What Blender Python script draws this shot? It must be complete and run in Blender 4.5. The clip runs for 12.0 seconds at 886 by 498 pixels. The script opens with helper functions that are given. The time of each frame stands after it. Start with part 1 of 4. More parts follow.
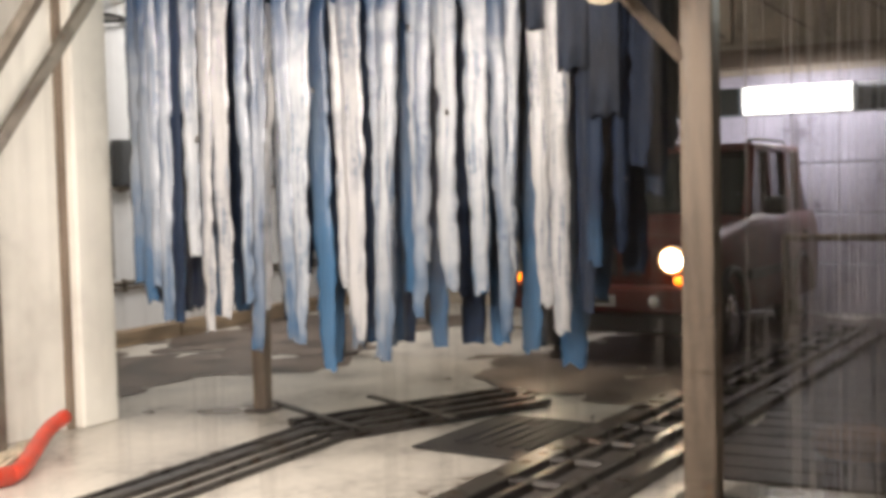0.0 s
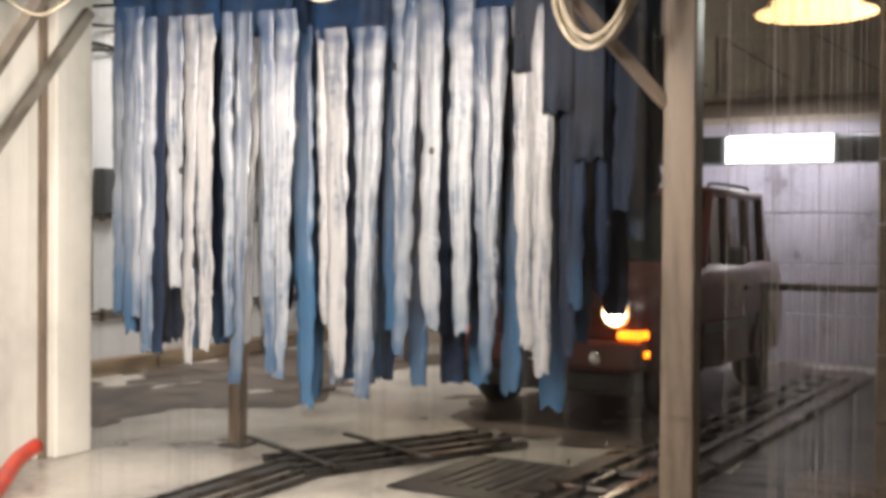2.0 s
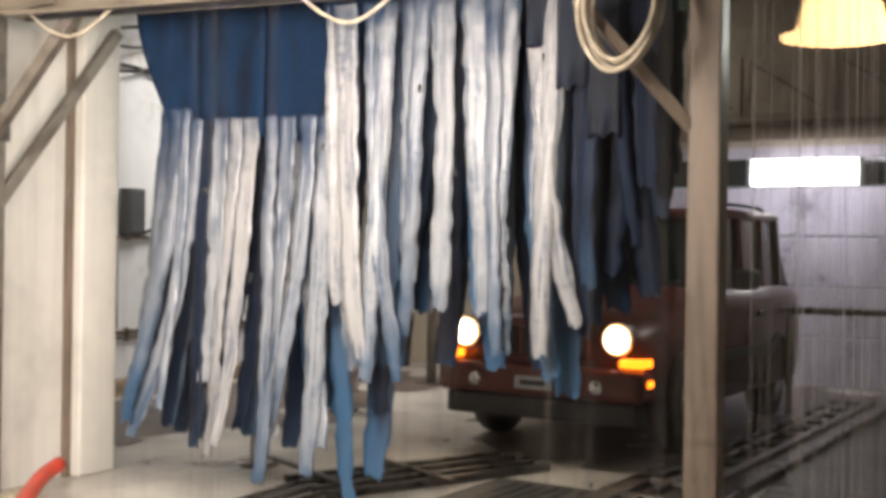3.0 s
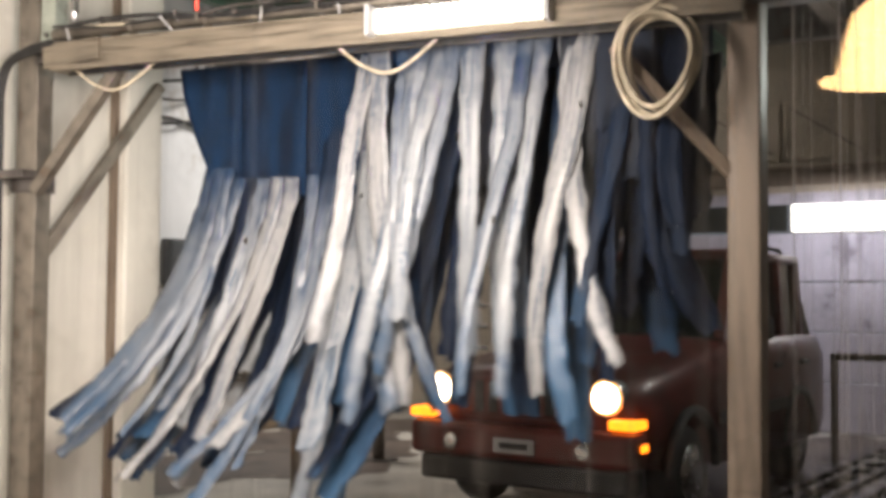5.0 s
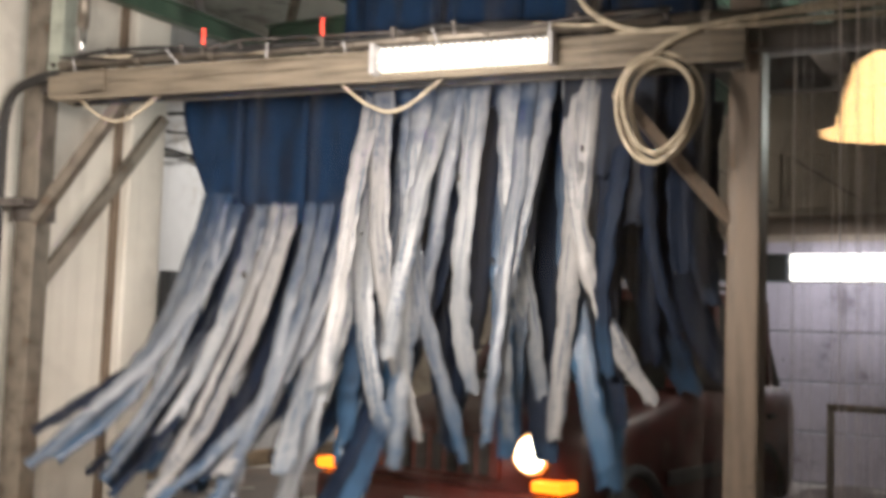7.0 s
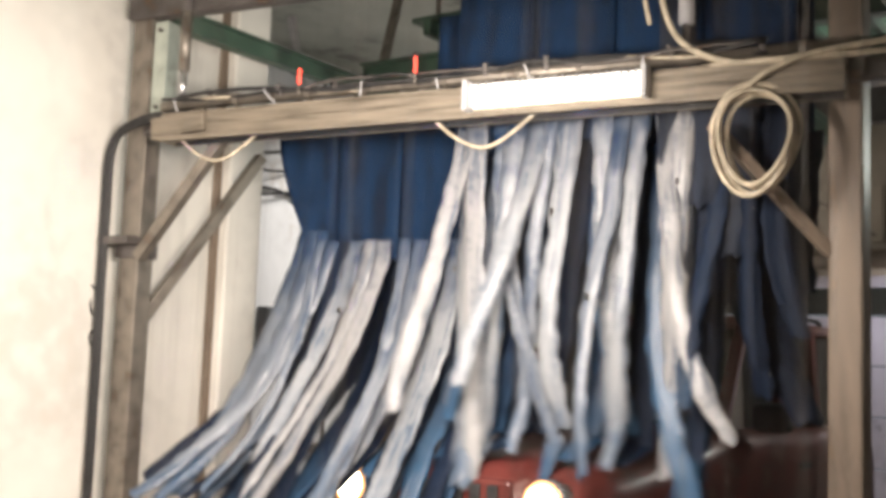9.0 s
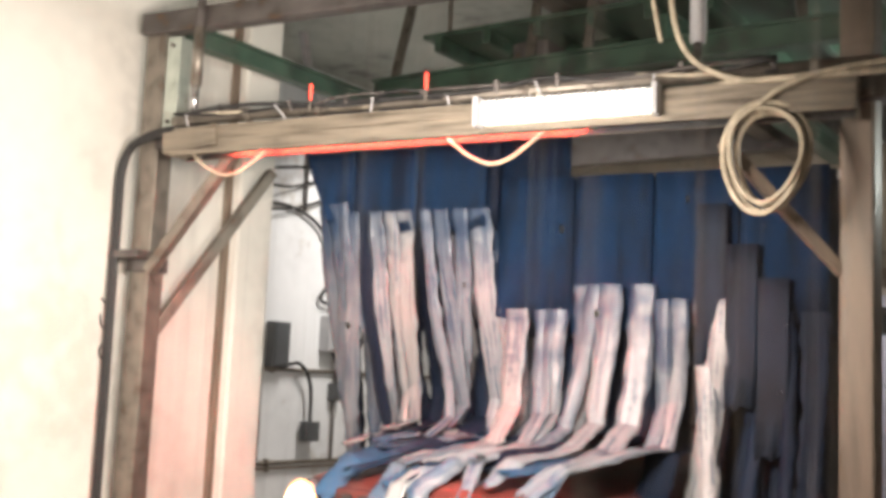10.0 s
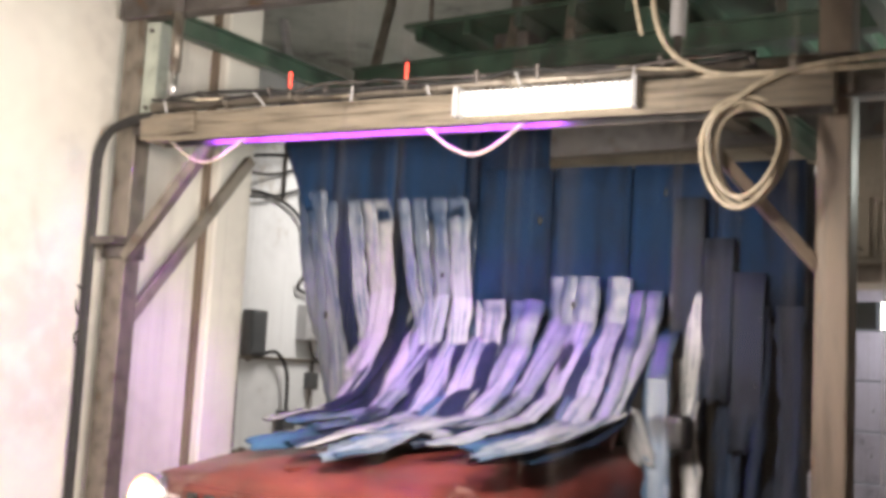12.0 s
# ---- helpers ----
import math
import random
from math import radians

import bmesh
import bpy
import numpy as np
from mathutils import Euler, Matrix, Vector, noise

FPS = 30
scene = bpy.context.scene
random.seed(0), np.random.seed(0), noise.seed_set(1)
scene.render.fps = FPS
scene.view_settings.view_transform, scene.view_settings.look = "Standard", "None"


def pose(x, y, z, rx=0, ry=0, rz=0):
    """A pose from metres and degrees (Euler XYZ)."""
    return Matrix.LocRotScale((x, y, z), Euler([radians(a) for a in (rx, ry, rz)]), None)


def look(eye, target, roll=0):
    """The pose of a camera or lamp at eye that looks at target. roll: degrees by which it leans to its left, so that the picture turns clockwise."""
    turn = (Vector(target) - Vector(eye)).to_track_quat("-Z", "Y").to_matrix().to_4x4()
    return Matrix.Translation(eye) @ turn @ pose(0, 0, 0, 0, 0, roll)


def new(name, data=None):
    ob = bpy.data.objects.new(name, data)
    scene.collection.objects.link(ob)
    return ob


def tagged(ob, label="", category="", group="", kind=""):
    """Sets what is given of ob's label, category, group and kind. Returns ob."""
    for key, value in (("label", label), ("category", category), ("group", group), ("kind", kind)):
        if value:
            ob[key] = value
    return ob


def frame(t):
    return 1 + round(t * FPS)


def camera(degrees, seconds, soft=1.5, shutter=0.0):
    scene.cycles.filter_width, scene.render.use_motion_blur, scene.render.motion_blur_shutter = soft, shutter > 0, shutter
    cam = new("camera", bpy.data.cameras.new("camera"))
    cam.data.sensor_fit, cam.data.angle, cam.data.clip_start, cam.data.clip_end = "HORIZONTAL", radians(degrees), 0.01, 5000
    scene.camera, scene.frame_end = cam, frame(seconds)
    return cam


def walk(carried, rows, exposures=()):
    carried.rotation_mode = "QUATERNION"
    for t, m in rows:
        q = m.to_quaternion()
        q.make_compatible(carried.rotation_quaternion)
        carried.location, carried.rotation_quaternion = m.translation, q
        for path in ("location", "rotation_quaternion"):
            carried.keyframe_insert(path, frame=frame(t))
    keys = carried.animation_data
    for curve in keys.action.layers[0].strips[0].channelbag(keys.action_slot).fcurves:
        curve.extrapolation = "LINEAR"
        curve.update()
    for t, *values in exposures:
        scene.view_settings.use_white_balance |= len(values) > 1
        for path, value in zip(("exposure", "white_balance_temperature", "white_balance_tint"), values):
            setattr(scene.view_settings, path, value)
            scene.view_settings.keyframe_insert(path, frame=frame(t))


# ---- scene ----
cam = camera(43.0, 12.0, 4.0, 0.5)
EYE = (0.0, 0.0, 1.57)
# seconds, yaw, pitch, roll of the hand-held camera, which stays at one place behind the window
TURNS = [
    (0, -63.00, -2.93, -1.28),
    (0.5, -60.73, -2.64, 0.31),
    (1, -63.04, -2.84, -0.21),
    (1.5, -64.15, -2.67, 0.07),
    (2, -63.97, -0.96, 0.48),
    (2.5, -63.63, -0.28, 1.05),
    (3, -62.78, 0.12, 0.82),
    (5, -60.78, 2.54, 0.46),
    (5.5, -60.94, 3.21, 1.05),
    (6, -60.68, 3.40, 1.60),
    (6.5, -61.95, 3.33, 1.98),
    (7, -60.80, 4.56, 2.02),
    (7.5, -57.12, 6.74, 2.22),
    (9.5, -55.69, 6.23, 2.37),
    (10, -55.43, 6.97, 2.62),
    (10.5, -55.67, 7.29, 3.13),
    (11, -55.71, 7.44, 3.85),
    (11.5, -56.13, 7.12, 3.84),
    (12, -56.57, 6.53, 3.19),
]
walk(cam, [(t, pose(*EYE, 90 + p, 0, y) @ pose(0, 0, 0, 0, 0, r)) for t, y, p, r in TURNS],
     [(0, 0.1), (2, 0.1), (3, -0.04), (5, -0.18), (5.5, -0.28), (6, -0.36), (6.5, -0.56), (7, -0.44), (7.5, -0.18), (9.5, 0.02), (10, 0.08), (11, -0.16), (12, -0.08)])

# ---- world and lights ----
world = bpy.data.worlds.new("world")
scene.world = world
world.use_nodes = True
world.node_tree.nodes["Background"].inputs[0].default_value = (0.75, 0.8, 0.9, 1)
world.node_tree.nodes["Background"].inputs[1].default_value = 0.25


def area(name, at, to, sx, sy, watts, colour, spread=180):
    la = bpy.data.lights.new(name, "AREA")
    la.shape, la.size, la.size_y, la.energy, la.color = "RECTANGLE", sx, sy, watts, colour
    la.spread = radians(spread)
    ob = new(name, la)
    ob.matrix_world = look(at, to)
    return ob


WARM, COOL = (1.0, 0.88, 0.80), (0.92, 0.95, 1.0)
area("bay_light_front", (1.6, 3.6, 2.9), (5.6, 4.4, 0.9), 1.8, 0.6, 78, WARM, 130)
# added fill in mid-air that brightens the white side wall
area("fill_light_left", (3.0, 2.3, 2.5), (5.3, 5.7, 0.3), 1.4, 0.4, 195, WARM)
area("bay_light_far", (9.6, 6.6, 4.55), (11.4, 7.0, 1.2), 1.6, 0.4, 160, (1.0, 0.93, 0.89), 150)
# added fill, out of view, for the steelwork overhead
area("fill_light_right", (9.2, 0.6, 3.4), (8.2, 3.2, 4.5), 1.4, 0.4, 75, (0.95, 1.0, 0.95))
# added fill under the lintel that brightens the entrance door
area("fill_light_entry", (13.2, 2.0, 2.85), (13.95, 2.0, 0.9), 1.6, 0.2, 44, (0.95, 0.92, 1.0))


# ---- materials ----
def mat(name, colour, rough=0.5, metal=0.0, vary=0.25, scale=6.0, stain=None, stain_at=0.62, bump=0.1, stretch=(1, 1, 1), rand=0.0, spec=0.5, coat=0.0):
    """A surface with grain and large stains in object space; rand varies it from piece to piece."""
    m = bpy.data.materials.new(name)
    m.use_nodes = True
    n, l = m.node_tree.nodes, m.node_tree.links
    b = n["Principled BSDF"]
    tc, mp = n.new("ShaderNodeTexCoord"), n.new("ShaderNodeMapping")
    mp.inputs["Scale"].default_value = stretch
    l.new(tc.outputs["Object"], mp.inputs["Vector"])
    n1, n2 = n.new("ShaderNodeTexNoise"), n.new("ShaderNodeTexNoise")
    n1.inputs["Scale"].default_value, n1.inputs["Detail"].default_value = scale, 6
    n2.inputs["Scale"].default_value, n2.inputs["Detail"].default_value = scale * 9, 4
    l.new(mp.outputs[0], n1.inputs["Vector"])
    l.new(mp.outputs[0], n2.inputs["Vector"])
    mix = n.new("ShaderNodeMath")
    mix.operation = "MULTIPLY_ADD"
    mix.inputs[1].default_value = 0.35
    l.new(n2.outputs[0], mix.inputs[0])
    l.new(n1.outputs[0], mix.inputs[2])
    ramp = n.new("ShaderNodeValToRGB")
    e = ramp.color_ramp.elements
    lo = [c * (1 - vary) for c in colour]
    hi = [min(1, c * (1 + vary)) for c in colour]
    e[0].position, e[0].color = 0.55, (*lo, 1)
    e[1].position, e[1].color = 0.86, (*hi, 1)
    if stain:
        s = ramp.color_ramp.elements.new(0.64)
        s.color = (*colour, 1)
        e2 = ramp.color_ramp.elements.new(0.48)
        e2.color = (*stain, 1)
    l.new(mix.outputs[0], ramp.inputs[0])
    out = ramp.outputs[0]
    if rand:
        info, hsv = n.new("ShaderNodeObjectInfo"), n.new("ShaderNodeHueSaturation")
        mr = n.new("ShaderNodeMapRange")
        mr.inputs["To Min"].default_value, mr.inputs["To Max"].default_value = 1 - rand, 1 + rand
        l.new(info.outputs["Random"], mr.inputs["Value"])
        l.new(mr.outputs[0], hsv.inputs["Value"])
        l.new(out, hsv.inputs["Color"])
        out = hsv.outputs[0]
    l.new(out, b.inputs["Base Color"])
    rr = n.new("ShaderNodeMapRange")
    rr.inputs["To Min"].default_value, rr.inputs["To Max"].default_value = max(0.02, rough - 0.15), min(1, rough + 0.15)
    l.new(n1.outputs[0], rr.inputs["Value"])
    l.new(rr.outputs[0], b.inputs["Roughness"])
    b.inputs["Metallic"].default_value = metal
    b.inputs["Specular IOR Level"].default_value = spec
    b.inputs["Coat Weight"].default_value = coat
    b.inputs["Coat Roughness"].default_value = 0.08
    if bump:
        bp = n.new("ShaderNodeBump")
        bp.inputs["Strength"].default_value, bp.inputs["Distance"].default_value = bump, 0.01
        l.new(mix.outputs[0], bp.inputs["Height"])
        l.new(bp.outputs[0], b.inputs["Normal"])
    return m


def glow(name, colour, strength):
    m = bpy.data.materials.new(name)
    m.use_nodes = True
    b = m.node_tree.nodes["Principled BSDF"]
    b.inputs["Base Color"].default_value = (*colour, 1)
    b.inputs["Emission Color"].default_value = (*colour, 1)
    b.inputs["Emission Strength"].default_value = strength
    return m


def glass(name, rough=0.0, tint=(1, 1, 1), streak=0.0, scale=(1, 1, 1), runs=False):
    """Thin clear sheet: see-through with a mirror gloss by Fresnel; streak: runs of water on it."""
    m = bpy.data.materials.new(name)
    m.use_nodes = True
    n, l = m.node_tree.nodes, m.node_tree.links
    n.remove(n["Principled BSDF"])
    tr, gl, mx, fr = n.new("ShaderNodeBsdfTransparent"), n.new("ShaderNodeBsdfGlossy"), n.new("ShaderNodeMixShader"), n.new("ShaderNodeFresnel")
    tr.inputs[0].default_value = (*tint, 1)
    gl.inputs["Roughness"].default_value = rough
    fr.inputs[0].default_value = 1.2
    l.new(fr.outputs[0], mx.inputs[0])
    l.new(tr.outputs[0], mx.inputs[1])
    l.new(gl.outputs[0], mx.inputs[2])
    l.new(mx.outputs[0], n["Material Output"].inputs[0])
    if streak:
        tc, mp, no = n.new("ShaderNodeTexCoord"), n.new("ShaderNodeMapping"), n.new("ShaderNodeTexNoise")
        mp.inputs["Scale"].default_value = scale
        no.inputs["Scale"].default_value, no.inputs["Detail"].default_value = 1.0, 5
        bp = n.new("ShaderNodeBump")
        bp.inputs["Strength"].default_value, bp.inputs["Distance"].default_value = streak, 0.01
        l.new(tc.outputs["Object"], mp.inputs[0])
        l.new(mp.outputs[0], no.inputs["Vector"])
        l.new(no.outputs[0], bp.inputs["Height"])
        l.new(bp.outputs[0], gl.inputs["Normal"])
    if runs:
        # milky runs of soapy water, more of them along the pane, over an added even haze
        mp2, n2, rp, sep, far, mul, tl, mx2 = (n.new("ShaderNode" + k) for k in ("Mapping", "TexNoise", "MapRange", "SeparateXYZ", "MapRange", "Math", "BsdfTranslucent", "MixShader"))
        mp2.inputs["Scale"].default_value = (38, 1, 0.4)
        n2.inputs["Scale"].default_value, n2.inputs["Detail"].default_value = 1.0, 7
        n2.inputs["Roughness"].default_value = 0.75
        l.new(tc.outputs["Object"], mp2.inputs[0])
        l.new(mp2.outputs[0], n2.inputs["Vector"])
        rp.inputs["From Min"].default_value, rp.inputs["From Max"].default_value = 0.51, 0.64
        # the lower bound is the haze that lifts dark areas behind the pane
        rp.inputs["To Min"].default_value, rp.inputs["To Max"].default_value = 0.06, 0.62
        l.new(n2.outputs[0], rp.inputs["Value"])
        l.new(tc.outputs["Object"], sep.inputs[0])
        far.inputs["From Min"].default_value, far.inputs["From Max"].default_value = 0.7, 2.2
        far.inputs["To Min"].default_value = 0.3
        l.new(sep.outputs[0], far.inputs["Value"])
        mul.operation = "MULTIPLY"
        l.new(rp.outputs[0], mul.inputs[0])
        l.new(far.outputs[0], mul.inputs[1])
        tl.inputs[0].default_value = (0.85, 0.8, 0.78, 1)
        l.new(mul.outputs[0], mx2.inputs[0])
        l.new(mx.outputs[0], mx2.inputs[1])
        l.new(tl.outputs[0], mx2.inputs[2])
        l.new(mx2.outputs[0], n["Material Output"].inputs[0])
    return m


def cloth(name, colour, streak, tip, tip_at, rough=0.27, dye=-1.0):
    """Wet felt: streaks along the strip, and tips stained another colour. The strip's own lengths lie in its 'cloth' attribute."""
    m = bpy.data.materials.new(name)
    m.use_nodes = True
    n, l = m.node_tree.nodes, m.node_tree.links
    b = n["Principled BSDF"]
    at = n.new("ShaderNodeAttribute")
    at.attribute_name = "cloth"
    mp = n.new("ShaderNodeMapping")
    mp.inputs["Scale"].default_value = (42, 1.8, 1)
    l.new(at.outputs["Vector"], mp.inputs["Vector"])
    n1, n2, n3 = (n.new("ShaderNodeTexNoise") for _ in range(3))
    n1.inputs["Scale"].default_value, n1.inputs["Detail"].default_value = 1.4, 6
    n2.inputs["Scale"].default_value, n2.inputs["Detail"].default_value = 38, 7
    n3.inputs["Scale"].default_value, n3.inputs["Detail"].default_value = 9, 4
    l.new(mp.outputs[0], n1.inputs["Vector"])
    l.new(at.outputs["Vector"], n2.inputs["Vector"])
    l.new(at.outputs["Vector"], n3.inputs["Vector"])
    add = n.new("ShaderNodeMath")
    add.operation = "MULTIPLY_ADD"
    add.inputs[1].default_value = 0.4
    l.new(n2.outputs[0], add.inputs[0])
    l.new(n1.outputs[0], add.inputs[2])
    ramp = n.new("ShaderNodeValToRGB")
    e = ramp.color_ramp.elements
    e[0].position, e[0].color = 0.53, (*streak, 1)
    e[1].position, e[1].color = 0.78, (*colour, 1)
    mid = ramp.color_ramp.elements.new(0.63)
    mid.color = tuple(0.4 * q + 0.6 * c for q, c in zip(streak, colour)) + (1,)
    n4, tone = n.new("ShaderNodeTexNoise"), n.new("ShaderNodeMath")
    n4.inputs["Scale"].default_value, n4.inputs["Detail"].default_value = 2.6, 3
    l.new(at.outputs["Vector"], n4.inputs["Vector"])
    tone.operation = "MULTIPLY_ADD"
    tone.inputs[1].default_value = 0.5
    l.new(n4.outputs[0], tone.inputs[0])
    less = n.new("ShaderNodeMath")
    less.operation = "SUBTRACT"
    less.inputs[1].default_value = 0.25
    l.new(add.outputs[0], less.inputs[0])
    l.new(less.outputs[0], tone.inputs[2])
    l.new(tone.outputs[0], ramp.inputs[0])
    sep = n.new("ShaderNodeSeparateXYZ")
    l.new(at.outputs["Vector"], sep.inputs[0])
    ragged = n.new("ShaderNodeMath")
    ragged.operation = "MULTIPLY_ADD"
    ragged.inputs[1].default_value = 0.9
    l.new(n3.outputs[0], ragged.inputs[0])
    l.new(sep.outputs[1], ragged.inputs[2])
    edge = n.new("ShaderNodeMapRange")
    edge.inputs["From Min"].default_value, edge.inputs["From Max"].default_value = tip_at + 0.0, tip_at + 0.75
    l.new(ragged.outputs[0], edge.inputs["Value"])
    mix = n.new("ShaderNodeMix")
    mix.data_type = "RGBA"
    l.new(edge.outputs[0], mix.inputs[0])
    l.new(ramp.outputs[0], mix.inputs[6])
    mix.inputs[7].default_value = (*tip, 1)
    # the dye is left near the header, where the felt is less worn
    worn = n.new("ShaderNodeMapRange")
    worn.inputs["From Min"].default_value, worn.inputs["From Max"].default_value = dye + 0.15, dye + 0.75
    l.new(ragged.outputs[0], worn.inputs["Value"])
    mix2 = n.new("ShaderNodeMix")
    mix2.data_type = "RGBA"
    l.new(worn.outputs[0], mix2.inputs[0])
    mix2.inputs[6].default_value = (0.012, 0.034, 0.08, 1)
    l.new(mix.outputs[2], mix2.inputs[7])
    l.new(mix2.outputs[2], b.inputs["Base Color"])
    b.inputs["Roughness"].default_value = rough
    b.inputs["Specular IOR Level"].default_value = 0.5 if rough < 0.5 else 0.15
    bp = n.new("ShaderNodeBump")
    bp.inputs["Strength"].default_value, bp.inputs["Distance"].default_value = 0.8, 0.01
    l.new(add.outputs[0], bp.inputs["Height"])
    l.new(bp.outputs[0], b.inputs["Normal"])
    return m


TIPBLUE = (0.025, 0.064, 0.125)
PALE = [cloth("pale_wet_felt", (0.27, 0.285, 0.305), (0.075, 0.105, 0.15), TIPBLUE, 2.0, dye=0.2),
        cloth("white_wet_felt", (0.31, 0.31, 0.315), (0.105, 0.125, 0.16), TIPBLUE, 2.35, dye=0.0),
        cloth("dull_wet_felt", (0.20, 0.22, 0.25), (0.05, 0.075, 0.12), TIPBLUE, 1.8, dye=0.25)]
GREY = [cloth("grey_wet_felt", (0.13, 0.15, 0.18), (0.035, 0.055, 0.09), TIPBLUE, 1.5, dye=0.3),
        cloth("bluish_wet_felt", (0.075, 0.11, 0.16), (0.04, 0.07, 0.13), (0.035, 0.09, 0.17), 1.2, dye=0.45)]
# blue felt of the back rows, darkened for the shade among the strips
NAVY_SHADED = [cloth("shaded_navy_felt", (0.007, 0.014, 0.032), (0.004, 0.008, 0.018), TIPBLUE, 2.2, 0.6),
        cloth("shaded_blue_felt", (0.01, 0.02, 0.043), (0.005, 0.01, 0.022), (0.035, 0.085, 0.16), 1.7, 0.6)]
M_FLOOR = mat("wet_concrete", (0.50, 0.47, 0.42), 0.32, vary=0.3, scale=1.3, stain=(0.16, 0.13, 0.105), bump=0.12)
M_WALL = mat("white_wall_panel", (0.72, 0.70, 0.645), 0.45, vary=0.12, scale=0.9, stain=(0.62, 0.59, 0.53), stain_at=0.6, bump=0.03)
M_WALLFAR = mat("grey_white_wall", (0.70, 0.71, 0.72), 0.6, vary=0.08, scale=0.8, stain=(0.52, 0.5, 0.47), bump=0.05)
M_BEIGE = mat("beige_plaster", (0.50, 0.43, 0.34), 0.8, vary=0.15, scale=1.5, stain=(0.3, 0.25, 0.2), bump=0.1)
M_NEAR = mat("brown_grey_wall", (0.17, 0.145, 0.12), 0.7, vary=0.25, scale=1.5, stain=(0.09, 0.075, 0.06), bump=0.1)
M_CEIL = mat("grey_green_ceiling", (0.42, 0.46, 0.42), 0.8, vary=0.2, scale=0.8, stain=(0.2, 0.22, 0.2), bump=0.1)
M_STEEL = mat("galvanised_steel", (0.22, 0.195, 0.165), 0.45, 0.6, vary=0.3, scale=9, stain=(0.16, 0.12, 0.09), bump=0.08)
M_DARKSTEEL = mat("dark_painted_steel", (0.10, 0.09, 0.085), 0.5, 0.4, vary=0.4, scale=8, stain=(0.12, 0.07, 0.04), bump=0.1)
M_GREEN = mat("green_painted_steel", (0.05, 0.095, 0.065), 0.45, 0.2, vary=0.4, scale=5, stain=(0.05, 0.06, 0.05), bump=0.08)
M_TRAY = mat("grimy_tray_metal", (0.20, 0.17, 0.13), 0.5, 0.3, vary=0.4, scale=5, stain=(0.09, 0.07, 0.05), bump=0.15, stretch=(3, 0.5, 8))
M_LITSTEEL = mat("lit_side_steel", (0.42, 0.46, 0.40), 0.4, 0.2, vary=0.2, scale=7, stain=(0.25, 0.25, 0.2), bump=0.06)
M_POST = mat("stained_tan_steel", (0.19, 0.148, 0.112), 0.5, 0.2, vary=0.3, scale=4, stain=(0.18, 0.12, 0.07), bump=0.1, stretch=(4, 4, 0.5))
M_BLACK = mat("black_rubber", (0.018, 0.018, 0.019), 0.55, vary=0.4, scale=12, bump=0.15)
M_RAIL = mat("wet_black_steel", (0.045, 0.042, 0.04), 0.3, 0.5, vary=0.5, scale=7, stain=(0.09, 0.06, 0.04), bump=0.12)
M_CLOTHBLUE = mat("blue_felt", (0.003, 0.016, 0.045), 0.85, spec=0.2, vary=0.45, scale=3, stain=(0.003, 0.009, 0.026), bump=0.3, stretch=(3, 3, 0.6), rand=0.2)
M_CARRED = mat("dark_red_car_paint", (0.105, 0.024, 0.02), 0.36, 0.1, vary=0.4, scale=5, stain=(0.15, 0.075, 0.065), bump=0.06, coat=0.12, spec=0.35)
M_CARGREY = mat("dark_grey_plastic", (0.03, 0.03, 0.032), 0.5, vary=0.3, scale=10, bump=0.1)
M_CHROME = mat("bright_alloy", (0.6, 0.6, 0.6), 0.25, 0.9, vary=0.15, scale=10, bump=0.03)
M_CARGLASS = mat("dark_car_glass", (0.01, 0.014, 0.014), 0.06, vary=0.2, scale=3, bump=0.01, spec=0.8)
M_ORANGE = mat("red_orange_plastic", (0.62, 0.06, 0.03), 0.4, vary=0.25, scale=9, bump=0.08)
M_CABLE = mat("cream_plastic_hose", (0.55, 0.48, 0.36), 0.45, vary=0.25, scale=14, bump=0.05)
M_WOOD = mat("damp_timber", (0.27, 0.20, 0.13), 0.7, vary=0.35, scale=5, bump=0.2, stretch=(0.4, 3, 3))
M_GREYBOX = mat("grey_box_plastic", (0.45, 0.45, 0.46), 0.45, vary=0.12, scale=9, bump=0.03)
M_DARKBOX = mat("dark_grey_box", (0.07, 0.075, 0.08), 0.5, vary=0.2, scale=9, bump=0.05)
M_DOOR = mat("lilac_grey_door", (0.56, 0.53, 0.60), 0.45, vary=0.15, scale=1.5, stain=(0.25, 0.23, 0.27), bump=0.05)
M_TUBE = glow("fluorescent_tube", (1.0, 0.95, 0.86), 2.2)
M_DAY = glow("daylight_pane", (1.0, 0.96, 0.9), 7)
M_HEAD = glow("headlight_bulb", (1.0, 0.83, 0.58), 45)
# orange halo of the headlights, painted as a weakly glowing ring
M_HEADHALO = glow("headlight_halo", (1.0, 0.5, 0.2), 1.6)
M_AMBER = glow("amber_lamp", (1.0, 0.21, 0.008), 4.5)
M_REDLED = glow("red_indicator", (1.0, 0.08, 0.05), 3)
M_PANE = glass("wet_window_glass", 0.015, (0.97, 0.97, 0.95), 0.006, (50, 1, 1.0), True)
M_DROP = mat("cloudy_water", (0.7, 0.7, 0.7), 0.1, vary=0.05, bump=0)
M_DROP.node_tree.nodes["Principled BSDF"].inputs["Transmission Weight"].default_value = 0.7


# ---- builders ----
def thing(name, label, category, at=(0, 0, 0), group="", kind="", turn=0):
    ob = new(name)
    ob.matrix_world = pose(*at, 0, 0, turn)
    return tagged(ob, label, category, group, kind)


